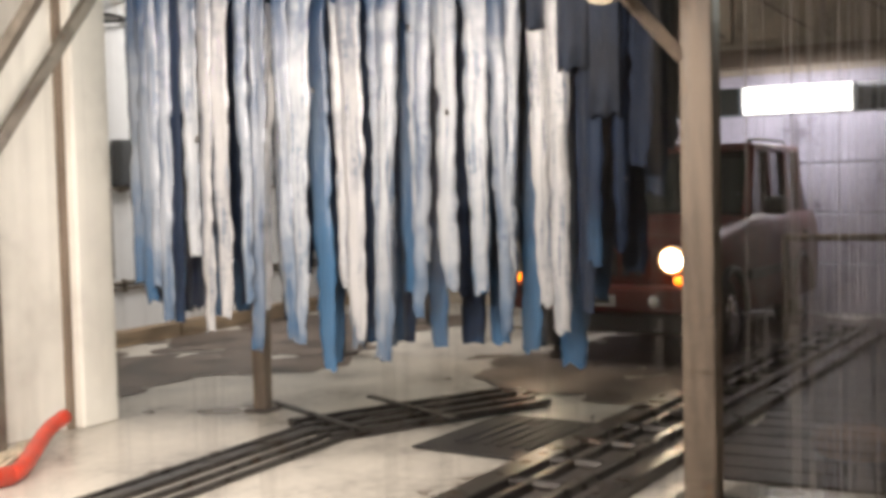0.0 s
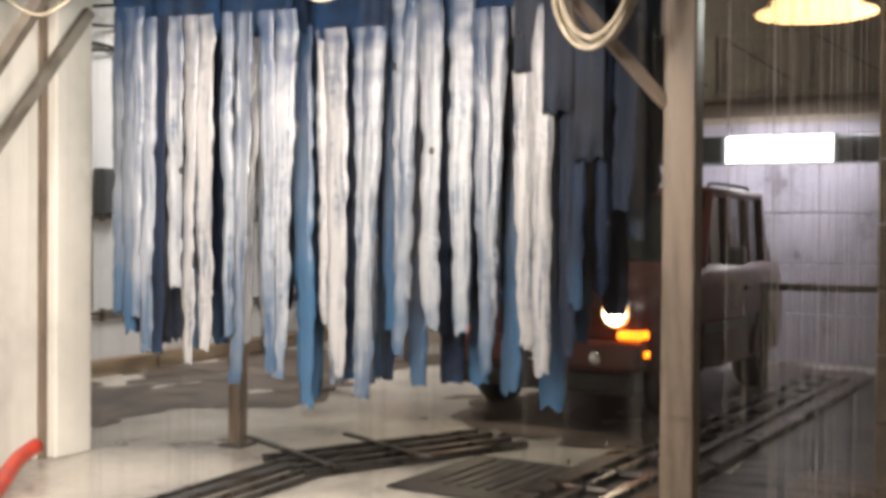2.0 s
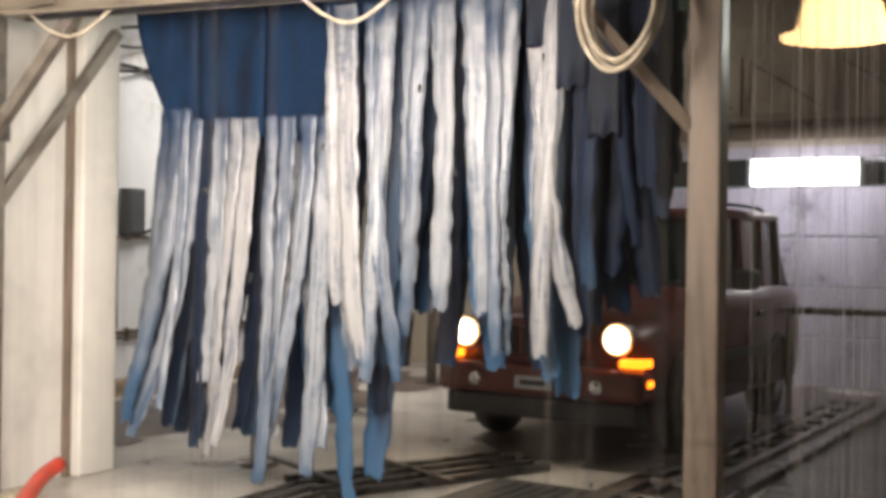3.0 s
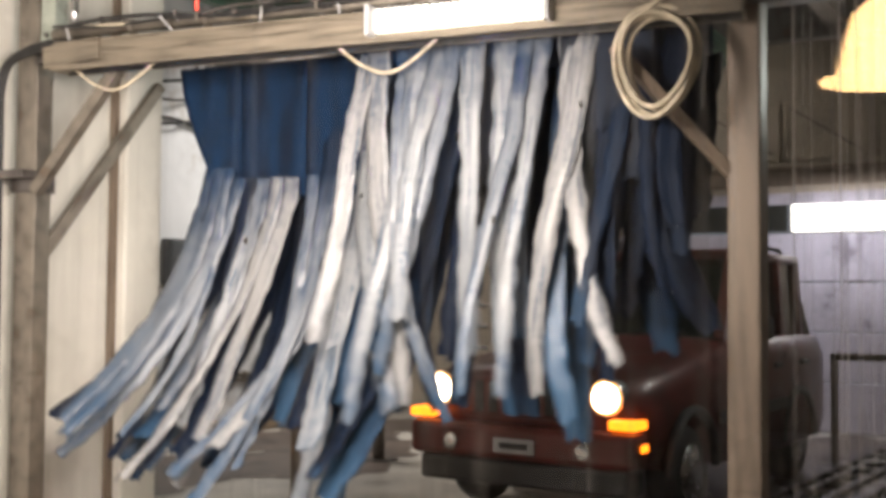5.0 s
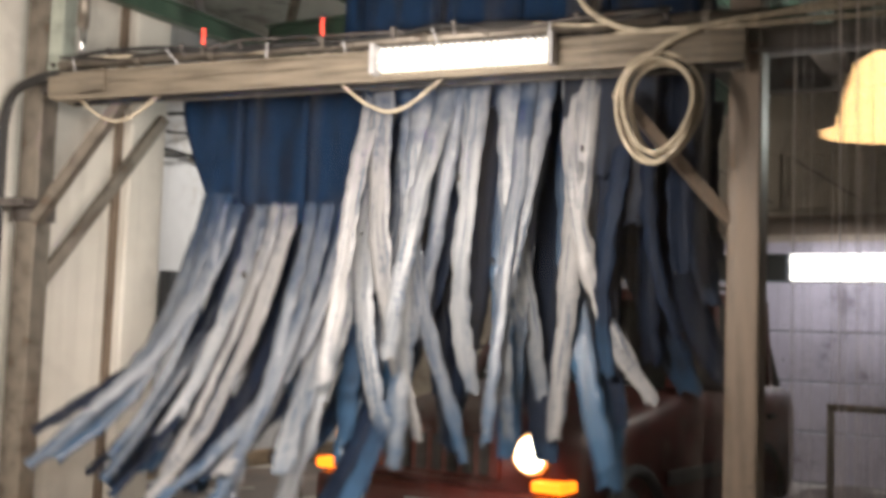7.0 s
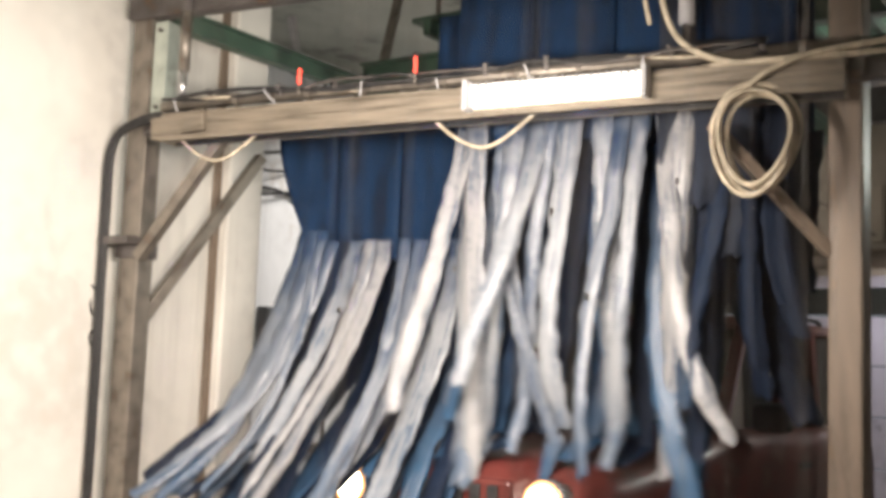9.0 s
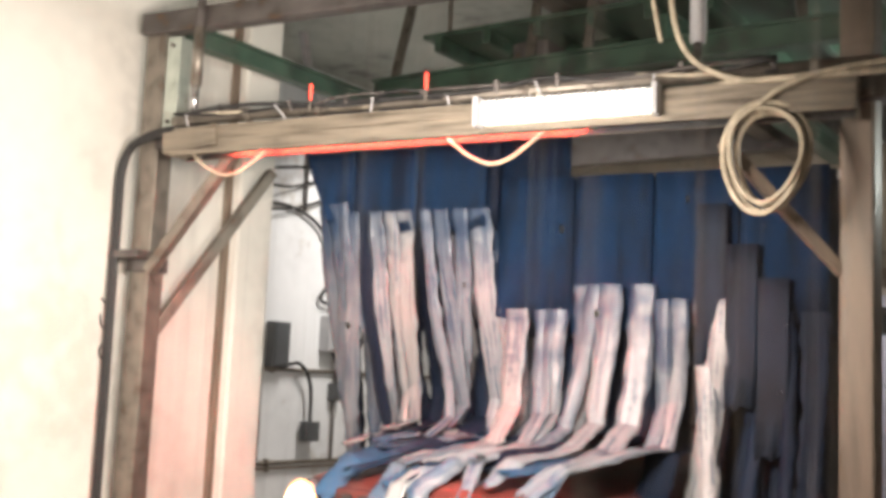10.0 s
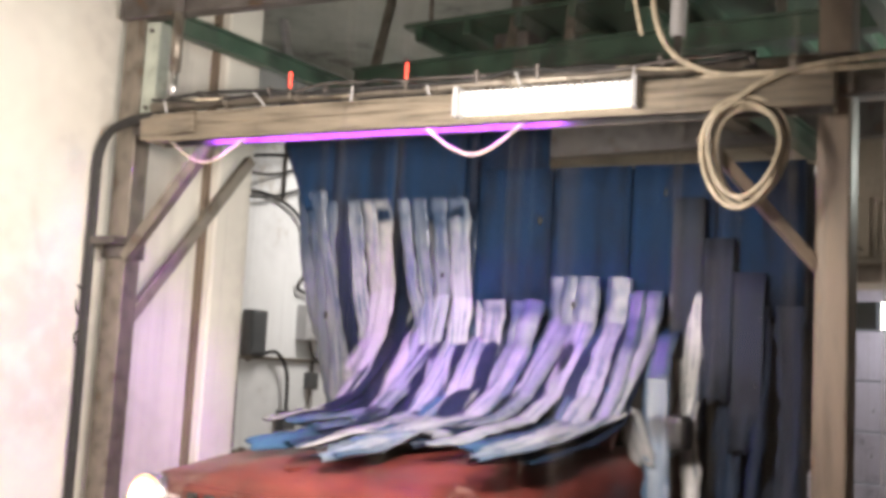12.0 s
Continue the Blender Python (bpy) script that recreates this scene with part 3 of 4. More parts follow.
def curtain(spec):
    cur = thing("mitter_curtain", spec["label"], "curtain", group="hanging wash curtains")
    rng = random.Random(spec["seed"])
    y0, y1 = spec["y"]
    part("rack_bar", tube([(0.15 + SKEW * (3.4 - y0), y0, 0.02), (0.15 + SKEW * (3.4 - y1), y1, 0.02)], 0.03), M_STEEL, cur)
    MOVES.append((cur, [(t, Matrix.Translation(rack_pose(t, spec))) for t in TIMES]))
    n = max(1, round((y1 - y0) / 0.5))
    tops = [rng.choice((0.0, 0.06, 0.12, 0.2)) for _ in range(n)]
    for r, dx in enumerate((0.0, 0.12, 0.3)):
        if r == 2:
            y0, y1 = (y0 - 0.36, y1) if spec["wall"] else (y0, y1 + 0.32)
        for k in range(n):
            a, b = y0 + (y1 - y0) * k / n, y0 + (y1 - y0) * (k + 1) / n
            part("header_panel", header_mesh(a + 0.006, b - 0.006, dx, rng, 0.3 if spec["wall"] and k == n - 1 else 0.0, spec["head"]), M_CLOTHBLUE, cur, "", True)
        count = round((y1 - y0) / (0.118, 0.15, 0.18)[r])
        for k in range(count):
            y = y0 + (y1 - y0) * (k + 0.5) / count + rng.uniform(-0.035, 0.035)
            if spec["wall"] and y > y1 - 0.5:
                y -= 0.26 * (y - y1 + 0.5) / 0.5
            # shade put into the felt: darker strips in back rows and at outer ends
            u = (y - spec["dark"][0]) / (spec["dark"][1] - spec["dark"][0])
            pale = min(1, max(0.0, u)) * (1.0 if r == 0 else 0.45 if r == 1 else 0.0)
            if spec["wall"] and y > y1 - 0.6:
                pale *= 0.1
            roll = rng.random()
            ma = rng.choice(PALE) if roll < pale else rng.choice(GREY) if r < 2 and rng.random() < 0.75 else rng.choice(NAVY_SHADED)
            seg = SEG * rng.choice((0.84, 0.93, 1.0, 1.0, 1.06))
            if not spec["wall"] and y < y0 + 0.5:
                seg *= 0.45 + 0.55 * (y - y0) / 0.5
                ma = rng.choice(NAVY_SHADED)
            w = rng.uniform(0.09, 0.165) if r == 0 else (rng.uniform(0.12, 0.19) if r == 1 else rng.uniform(0.17, 0.25))
            lag0, twist, side = rng.uniform(-0.05, 0.09), rng.uniform(-8, 8), rng.gauss(0, 1.1)
            beat, depth = rng.uniform(5.5, 9), rng.uniform(0, 0.03)
            k0, k1 = spec["short"]
            seg *= k0 + (k1 - k0) * (y - y0) / (y1 - y0)
            raised = tops[min(n - 1, int((y - y0) / (y1 - y0) * n))] if r == 0 else 0
            flare, amp, bend, off = rng.gauss(0, 5), rng.uniform(0.8, 1.18), rng.uniform(-0.022, 0.022), rng.uniform(0, 50)
            if spec["wall"]:
                flare += 9 * max(0, (y - y1 + 0.8) / 0.8)
            else:
                flare -= 8 * max(0, (y0 + 0.9 - y) / 0.9)
            objs = []
            for i in range(NSEG):
                wa, wb = w * (1.02 - 0.05 * i), w * (1.02 - 0.05 * (i + 1))
                ob = new("strip" if i == 0 else "strip_piece", strip_mesh(wa, wb, seg + 0.012, bend, ma, seg * i, off, i == NSEG - 1))
                ob.parent = cur if i == 0 else objs[0]
                objs.append(ob)
            rows = [[] for _ in objs]
            for t in TIMES:
                rack = rack_pose(t, spec)
                p = Vector(((dx - 0.02 - depth if r == 0 else dx + 0.03) + SKEW * (3.4 - y), y, 0.04 - spec["head"] + raised))
                moving = min(1, max(0, (t - spec["crank"][1]) / 0.8))
                for i in range(NSEG):
                    a = amp * swing(t, spec, 0.02 + lag0 + 0.025 * i) * (0.55 + 0.13 * i) + moving * (1 + 1.3 * i) * math.sin(beat * t + off + 0.5 * i)
                    b = side + flare * moving * (0.3 + 0.28 * i) + spec["sway"] * max(a, -15) + moving * (0.6 + 0.8 * i) * math.sin(0.8 * beat * t + 2 * off + 0.6 * i)
                    for _ in range(26):
                        d = Vector((-math.sin(radians(a)) * math.cos(radians(b)), math.sin(radians(b)), -math.cos(radians(a)) * math.cos(radians(b))))
                        q = rack + p + d * seg
                        if q.z >= surface(q.x, q.y, t) + 0.012 * (2 - r):
                            break
                        a = max(a, 0) + 6
                    z = -d
                    x = Vector((0, 1, 0)).cross(z).normalized()
                    m = Matrix((x, z.cross(x), z)).transposed().to_4x4()
                    m = Matrix.Translation(p) @ m @ Matrix.Rotation(radians(twist * (1 + 0.3 * i * moving)), 4, "Z")
                    if i == 0:
                        first = m.inverted()
                        rows[0].append((t, m))
                    else:
                        rows[i].append((t, first @ m))
                    p = p + d * seg
            MOVES.extend(zip(objs, rows))
    for a, b, low in spec["flaps"]:
        part("flap", header_mesh(a, b, -0.07, rng), cloth_flap, cur, "short grey-blue felt flap", True).location.z = low
    return cur


cloth_flap = mat("grey_blue_felt", (0.016, 0.022, 0.036), 0.7, spec=0.2, vary=0.4, scale=5, stain=(0.008, 0.011, 0.02), bump=0.3, stretch=(3, 3, 0.6), rand=0.2)
curtain(dict(label="dark blue felt wash curtain with pale wet strips, beside the wall", seed=3, y=(3.47, 4.83), x=5.4, z=3.22, crank=(0.95, 2.55, 3.36), sway=0.06, least=-26, swing=(3, 30), head=0.75, short=(0.95, 0.78), flaps=(), dark=(1.8, 3.4), wall=True))
curtain(dict(label="dark blue felt wash curtain with pale wet strips, over the lane", seed=8, y=(1.6, 3.45), x=5.4, z=3.2, crank=(-0.95, 2.65, 3.97), sway=0.42, least=-8, swing=(6, 31), head=0.82, short=(0.9, 0.9), flaps=((2.1, 2.26, -0.2), (1.94, 2.1, -0.42), (1.78, 1.95, -0.6)), dark=(1.95, 2.4), wall=False))


# ---- car ----
def car():
    c = thing("red_car", "dark red off-road car with lit round headlights, being washed", "car")

    def ring(x, half, z0, z1, top=0.85, r=0.1):
        w, t = half, half * top
        return [(x, -w, z0), (x, -w, z1 - r * 2), (x, -w * 0.99, z1 - r), (x, -t, z1), (x, -t * 0.4, z1 + 0.025), (x, t * 0.4, z1 + 0.025), (x, t, z1), (x, w * 0.99, z1 - r), (x, w, z1 - r * 2), (x, w, z0), (x, 0, z0)]
    body = loft([ring(0.10, 0.79, 0.52, 1.0, 0.8, 0.12), ring(0.16, 0.85, 0.48, 1.06, 0.8, 0.14), ring(0.5, 0.89, 0.42, 1.12, 0.78, 0.13), ring(1.2, 0.91, 0.4, 1.2, 0.8), ring(1.7, 0.92, 0.35, 1.27, 0.88), ring(2.8, 0.93, 0.34, 1.26, 0.95), ring(4.0, 0.92, 0.36, 1.26, 0.95), ring(4.32, 0.87, 0.5, 1.2, 0.95)])
    part("body", body, M_CARRED, c, "wet dark red paint", True)
    part("hood_crease", box(0.3, 1.55, -0.012, 0.012, 1.12, 1.135, 0.004), M_CARRED, c)
    cab = loft([[(1.68, -0.8, 1.2), (1.68, 0.8, 1.2), (1.72, 0.8, 1.3), (1.72, -0.8, 1.3)], [(2.28, -0.72, 1.2), (2.28, 0.72, 1.2), (2.28, 0.68, 1.93), (2.28, -0.68, 1.93)], [(3.95, -0.74, 1.2), (3.95, 0.74, 1.2), (3.95, 0.69, 1.93), (3.95, -0.69, 1.93)], [(4.25, -0.78, 1.2), (4.25, 0.78, 1.2), (4.22, 0.74, 1.4), (4.22, -0.74, 1.4)]])
    part("cabin_glass", cab, M_CARGLASS, c, "dark tinted glass")
    part("roof", box(2.2, 4.04, -0.73, 0.73, 1.915, 2.0, 0.03), M_CARRED, c, "", True)
    for s in (-1, 1):
        part("roof_rail", tube(bow([(2.5, s * 0.6, 1.99), (2.65, s * 0.6, 2.05), (3.75, s * 0.6, 2.05), (3.9, s * 0.6, 1.99)]), 0.018), M_CARGREY, c)
        part("windscreen_pillar", beam((1.7, s * 0.81, 1.27), (2.27, s * 0.7, 1.95), 0.08, 0.07), M_CARRED, c)
        for x in (2.75, 3.4, 3.95):
            part("door_pillar", beam((x, s * 0.76, 1.2), (x, s * 0.71, 1.93), 0.09, 0.05), M_CARRED, c)
        for x in (2.0, 2.75):
            part("door_handle", box(x + 0.65, x + 0.82, s * 0.94 - 0.02, s * 0.94 + 0.02, 1.02, 1.06, 0.01), M_CARGREY, c)
        part("side_moulding", box(1.4, 3.0, s * 0.935 - 0.012, s * 0.935 + 0.012, 0.66, 0.76, 0.008), M_CARGREY, c)
        part("mirror", box(1.92, 2.08, s * 1.02 - 0.11, s * 1.02 + 0.11, 1.27, 1.45, 0.04), M_CARGREY, c)
        part("wiper", tube([(1.66, s * 0.1, 1.3), (1.72, s * 0.62 + 0.1, 1.335)], 0.012, 6), M_BLACK, c)
    part("bumper", box(-0.02, 0.26, -0.88, 0.88, 0.46, 0.71, 0.05), M_CARRED, c)
    part("air_dam", box(0.03, 0.3, -0.82, 0.82, 0.28, 0.46, 0.03), M_CARGREY, c)
    plate = part("number_plate", box(-0.035, -0.02, -0.16, 0.16, 0.52, 0.62, 0.004), M_GREYBOX, c)
    part("bar", box(-0.039, -0.035, -0.11, 0.11, 0.55, 0.59), M_CARGREY, plate)
    grille = part("grille", box(0.07, 0.14, -0.44, 0.44, 0.75, 1.03, 0.025), M_CARRED, c)
    for k in range(7):
        y = (k - 3) * 0.112
        part("slot", box(0.055, 0.09, y - 0.034, y + 0.034, 0.78, 1.0, 0.01), M_BLACK, grille)
    for s in (-1, 1):
        h = part("headlight", lathe([(0.16, 0.125), (0.06, 0.125), (0.045, 0.112), (0.07, 0.1)], at=(0, s * 0.655, 0.93)), M_CHROME, c, "round chrome-rimmed headlight", True)
        part("bulb", lathe([(0.068, 0.096), (0.035, 0.092), (0.02, 0.06), (0.015, 0.01)], at=(0, s * 0.655, 0.93)), M_HEAD, h, "lit lamp", True)
        part("halo_ring", lathe([(0.06, 0.122), (0.043, 0.116), (0.038, 0.104), (0.05, 0.09)], at=(0, s * 0.655, 0.93)), M_HEADHALO, h, "warm glowing ring painted as the lamp's halo", True)
        part("turn_signal", box(0.0, 0.2, s * 0.79 - 0.1, s * 0.79 + 0.1, 0.725, 0.79, 0.015), M_AMBER, c, "lit amber turn signal")
        part("side_marker", box(0.1, 0.2, s * 0.885 - 0.012, s * 0.885 + 0.012, 0.58, 0.63, 0.008), M_AMBER, c, "lit amber side marker")
        part("fog_lamp", lathe([(0.02, 0.055), (-0.03, 0.055), (-0.035, 0.045)], at=(0, s * 0.52, 0.57)), M_CHROME, c, "", True)
    for x in (0.9, 3.35):
        for s in (-1, 1):
            w = part("wheel", lathe([(-0.11, 0.2), (-0.1, 0.34), (-0.06, 0.365), (0.06, 0.365), (0.1, 0.34), (0.11, 0.2)], "y"), M_BLACK, c, "black tyre", True)
            rim = part("rim", lathe([(-0.115, 0.2), (0.0, 0.21), (0.115, 0.2)], "y"), M_CHROME, w, "alloy rim", True)
            rows = [(t, pose(x, s * 0.8, 0.365) @ Matrix.Rotation((u - CAR_KEYS[0][1]) / 0.365, 4, "Y")) for t, u in CAR_ROWS]
            MOVES.append((w, rows))
            part("wheel_arch", tube([(x + 0.43 * math.cos(a), s * 0.92, 0.37 + 0.43 * math.sin(a)) for a in (math.pi * k / 12 for k in range(13))], 0.04), M_CARGREY, c)
    MOVES.append((c, [(t, pose(u, car_y(u), 0, 0, 0, CAR_TURN)) for t, u in CAR_ROWS]))
    return c


CAR_ROWS = [(0.5 * k, car_front(0.5 * k)) for k in range(25)]
car()


# ---- lane ----
def lane_track(name, label, at, turn, bars, length, h):
    c = thing(name, label, "conveyor track", at, turn=turn)
    for y, w in bars:
        part("rail", box(-length / 2, length / 2, y - w / 2, y + w / 2, 0, h, 0.008), M_RAIL, c)
    return c


a = lane_track("conveyor_track", "wet black steel conveyor track set on the floor", (5.6, 2.1, 0.004), -5.0, ((0.3, 0.16), (0.1, 0.05), (-0.12, 0.07), (-0.33, 0.1)), 14, 0.07)
part("bed", box(-7, 7, -0.38, 0.38, 0, 0.02), M_DARKSTEEL, a, "dark wet steel bed")
for k in range(28):
    part("roller", tube([(-6.8 + 0.5 * k, -0.08, 0.05), (-6.8 + 0.5 * k, 0.22, 0.05)], 0.03, 8), M_RAIL, a)
lane_track("guide_rail", "flat wet black guide bars on the concrete", (4.2, 4.13, 0.004), -1.5, ((0.16, 0.05), (0.04, 0.1), (-0.14, 0.04), (-0.28, 0.035)), 5.0, 0.035)
cross = thing("cross_frame", "low wet steel cross frame below the curtains", "steel frame", (6.9, 3.7, 0.004), turn=-28)
for y in (-0.3, -0.12, 0.1, 0.28):
    part("bar", box(-0.9, 0.9, y - 0.035, y + 0.035, 0, 0.05, 0.008), M_RAIL, cross)
part("tie", box(-0.1, -0.04, -0.5, 0.6, 0.05, 0.07, 0.006), M_RAIL, cross)
part("tie", box(-0.75, -0.69, -0.4, 0.9, 0.05, 0.07, 0.006), M_RAIL, cross)
plate = thing("drain_cover", "dark wet steel plate over a floor drain", "drain cover", (6.55, 2.78, 0.004), turn=-6)
part("plate", box(-0.62, 0.5, -0.36, 0.45, 0, 0.015, 0.004), M_BLACK, plate)
for k in range(6):
    part("slot", box(-0.4, 0.4, -0.25 + 0.1 * k, -0.22 + 0.1 * k, 0.015, 0.022), M_BLACK, plate)

arm = thing("red_hose", "bright red-orange rigid hose bent along the floor", "hose")
part("hose", tube(bow([(5.35, 5.52, 0.16), (5.1, 5.42, 0.12), (4.55, 5.02, 0.07), (4.35, 4.92, 0.06)], 6), 0.05, 12), M_ORANGE, arm, "", True)
part("hose_end", tube([(4.37, 4.93, 0.06), (4.1, 4.98, 0.06), (3.9, 5.2, 0.06)], 0.055, 12), M_ORANGE, arm, "", True)
net = thing("pale_hose", "loose pale hoses lying by the white wall", "hose")
for k in range(4):
    part("loop", tube(bow([(5.2 - 0.05 * k, 5.62, 0.03), (4.8, 5.5 - 0.06 * k, 0.03 + 0.01 * k), (4.3, 5.45 - 0.1 * k, 0.03), (3.6, 5.6 - 0.12 * k, 0.03)]), 0.016, 8), M_CABLE, net, "", True)

# ---- far wall ----
def wall_box(name, label, x, z, w, h, d, material, cord):
    b = thing(name, label, "electrical box", (x, 8.6, z))
    part("case", box(-w / 2, w / 2, -d, 0, -h / 2, h / 2, 0.015), material, b)
    part("cover", box(-w / 2 + 0.02, w / 2 - 0.02, -d - 0.012, -d, -h / 2 + 0.03, h / 2 - 0.03, 0.005), material, b)
    if cord:
        part("cord", tube(bow(cord), 0.022, 8), M_BLACK, b, "black rubber cord", True)
    return b


sb = wall_box("switch_box", "dark grey switch box on the wall with a hanging cord", 9.25, 1.95, 0.26, 0.5, 0.14, M_DARKBOX, [(0.08, -0.07, -0.25), (0.35, -0.1, -0.2), (0.55, -0.1, -0.42), (0.58, -0.1, -0.85)])
part("plug", box(0.47, 0.7, -0.16, -0.04, -1.06, -0.84, 0.02), M_DARKBOX, sb, "dark plug socket")
wall_box("junction_box", "pale grey junction box with a looped cable", 10.2, 2.12, 0.36, 0.42, 0.16, M_GREYBOX, [(0.0, -0.06, -0.2), (0.12, -0.08, -0.42), (0.42, -0.08, -0.3), (0.55, -0.08, 0.3), (0.3, -0.06, 1.0), (-0.2, -0.06, 1.3)])
wall_box("outlet_box", "small dark outlet box below a conduit", 10.3, 1.45, 0.16, 0.2, 0.1, M_DARKBOX, [(0.0, -0.05, 0.1), (0.0, -0.05, 0.3)])
for z, x1, r in ((1.68, 14.0, 0.02), (0.66, 14.0, 0.024), (0.60, 14.0, 0.018)):
    cd = thing("conduit", "thin grey metal conduit along the wall", "conduit", group="wall conduits")
    part("pipe", tube([(6.0, 8.57, z), (x1, 8.57, z)], r, 8), M_STEEL, cd, "", True)
    for k in range(6):
        part("clip", box(6.6 + 1.3 * k, 6.64 + 1.3 * k, 8.53, 8.6, z - 0.04, z + 0.04, 0.004), M_STEEL, cd)
for x, z0, z1 in ((10.3, 0.66, 1.4), (9.05, 0.7, 1.68), (9.6, 3.5, 5.1), (11.6, 0.2, 5.1)):
    cd = thing("conduit", "thin upright conduit on the wall", "conduit", group="wall conduits")
    part("pipe", tube([(x, 8.56, z0), (x, 8.56, z1)], 0.018, 8), M_DARKSTEEL, cd, "", True)
bow1 = thing("cable", "black cable looping down the grey wall", "cable")
part("run", tube(bow([(8.6, 8.55, 3.5), (9.4, 8.55, 3.5), (9.9, 8.54, 3.3), (10.1, 8.54, 2.8), (9.95, 8.54, 2.5), (10.5, 8.54, 2.45)]), 0.02, 8), M_BLACK, bow1, "", True)
kerb = thing("timber_kerb", "damp tan timber kerb along the foot of the wall", "kerb")
part("board", box(6.0, 9.9, 8.38, 8.58, 0, 0.16, 0.012), M_WOOD, kerb)
part("board", box(9.92, 13.9, 8.37, 8.57, 0, 0.17, 0.012), M_WOOD, kerb)
floor_dark = thing("grime_and_shade", "dark brown wet grime by the wall and painted shade under the car", "grime", kind="stuff")
rng = random.Random(4)
bm = bmesh.new()
for k in range(90):
    cx, cy, rad = 6.7 + 5.8 * rng.random(), rng.gauss(7.2, 0.55), rng.uniform(0.1, 0.5)
    ring = [bm.verts.new((cx + 1.5 * rad * math.cos(q) * rng.uniform(0.7, 1.1), cy + rad * math.sin(q) * rng.uniform(0.7, 1.1), 0.004 + 0.00006 * k)) for q in (2 * math.pi * i / 18 for i in range(18))]
    bm.faces.new(ring)
# this second set paints the shade under and beside the car
for k in range(90):
    cx, cy, rad = rng.uniform(8.2, 13.4), rng.gauss(2.2, 0.9), rng.uniform(0.1, 0.55)
    ring = [bm.verts.new((cx + 1.5 * rad * math.cos(q) * rng.uniform(0.7, 1.1), cy + rad * math.sin(q) * rng.uniform(0.7, 1.1), 0.0105 + 0.00004 * k)) for q in (2 * math.pi * i / 18 for i in range(18))]
    bm.faces.new(ring)
part("film", bm, mat("wet_grime_shade", (0.12, 0.095, 0.08), 0.4, vary=0.6, scale=2.0, stain=(0.05, 0.04, 0.032), bump=0.1), floor_dark)
for x, y in ((9.3, 5.9), (11.8, 6.2)):
    p = thing("pipe_stand", "dark upright pipe stand with side valves", "pipe stand", (x, y, 0), group="pipe stands")
    part("pipe", tube([(0, 0, 0), (0, 0, 3.2)], 0.06, 12), M_STEEL, p, "", True)
    part("foot", box(-0.14, 0.14, -0.14, 0.14, 0, 0.02, 0.004), M_DARKSTEEL, p)
    for z in (1.0, 1.25, 1.5):
        part("valve", tube([(0, -0.05, z), (0.02, -0.2, z)], 0.03, 8), M_DARKSTEEL, p)
# dark wet stretch of floor, added as a row of thin slabs
mt = tagged(new("wet_slabs"), "dark wet floor patch beside the conveyor track, built as slabs", "mat", kind="structure")
rng = random.Random(31)
bm = bmesh.new()
for k in range(26):
    box(5.95 + 0.28 * k, 6.2 + 0.28 * k, 0.42 + rng.uniform(-0.03, 0.03), 1.62 - 0.02 * k + rng.uniform(-0.04, 0.04), 0, 0.014, bm=bm)
part("slabs", bm, mat("wet_dark_floor", (0.028, 0.024, 0.028), 0.42, vary=0.5, scale=4, bump=0.2, spec=0.25), mt)

for k, (y, z) in enumerate(((6.6, 3.75), (7.0, 3.6), (7.5, 3.9), (8.3, 3.3), (7.9, 3.55))):
    lp = thing("sagging_cable", "dark cable sagging between the wall and the steelwork", "cable", group="sagging cables")
    part("run", tube(bow([(6.05, y, z + 0.35), (6.9, y + 0.1, z - 0.1 - 0.05 * k), (8.0, y + 0.15, z), (9.4, min(8.5, y + 0.6), z + 0.2), (10.6, min(8.54, y + 0.9), z + 0.7)]), 0.016, 8), M_BLACK, lp, "", True)
for x, y in ((8.9, 7.6), (10.6, 7.2)):
    st = thing("hanger_strut", "pale slanting steel hanger near the far wall", "strut", group="hanger struts")
    part("bar", beam((x, y, 3.3), (x - 0.35, y + 0.2, 5.2), 0.09, 0.06), M_GREYBOX, st)
shelf = thing("valve_block", "grimy valve block with short pipes on the far wall", "valve block", (11.3, 8.6, 2.9))
part("block", box(-0.25, 0.25, -0.2, 0, -0.15, 0.15, 0.02), M_DARKBOX, shelf)
for k in range(4):
    part("outlet", tube([(-0.18 + 0.12 * k, -0.1, -0.15), (-0.18 + 0.12 * k, -0.1, -0.55 - 0.1 * k)], 0.02, 8), M_STEEL, shelf)

# ---- entrance side ----
rail = thing("barrier_rail", "brown painted pipe barrier beside the lane", "barrier", (11.0, 0, 0))
part("top_pipe", tube([(0, 0.5, 1.06), (0, 1.98, 1.06)], 0.035, 10), M_POST, rail, "", True)
for y in (0.55, 1.95):
    part("post", tube([(0, y, 0), (0, y, 1.06)], 0.035, 10), M_POST, rail, "", True)
hdr = thing("lintel_beam", "dark brown steel lintel above the entrance door", "beam", (13.9, 0, 0))
part("web", box(0, 0.1, 0.4, 8.5, 2.98, 3.16, 0.01), M_POST, hdr)
part("flange", box(-0.06, 0.1, 0.4, 8.5, 3.16, 3.2, 0.006), M_POST, hdr)
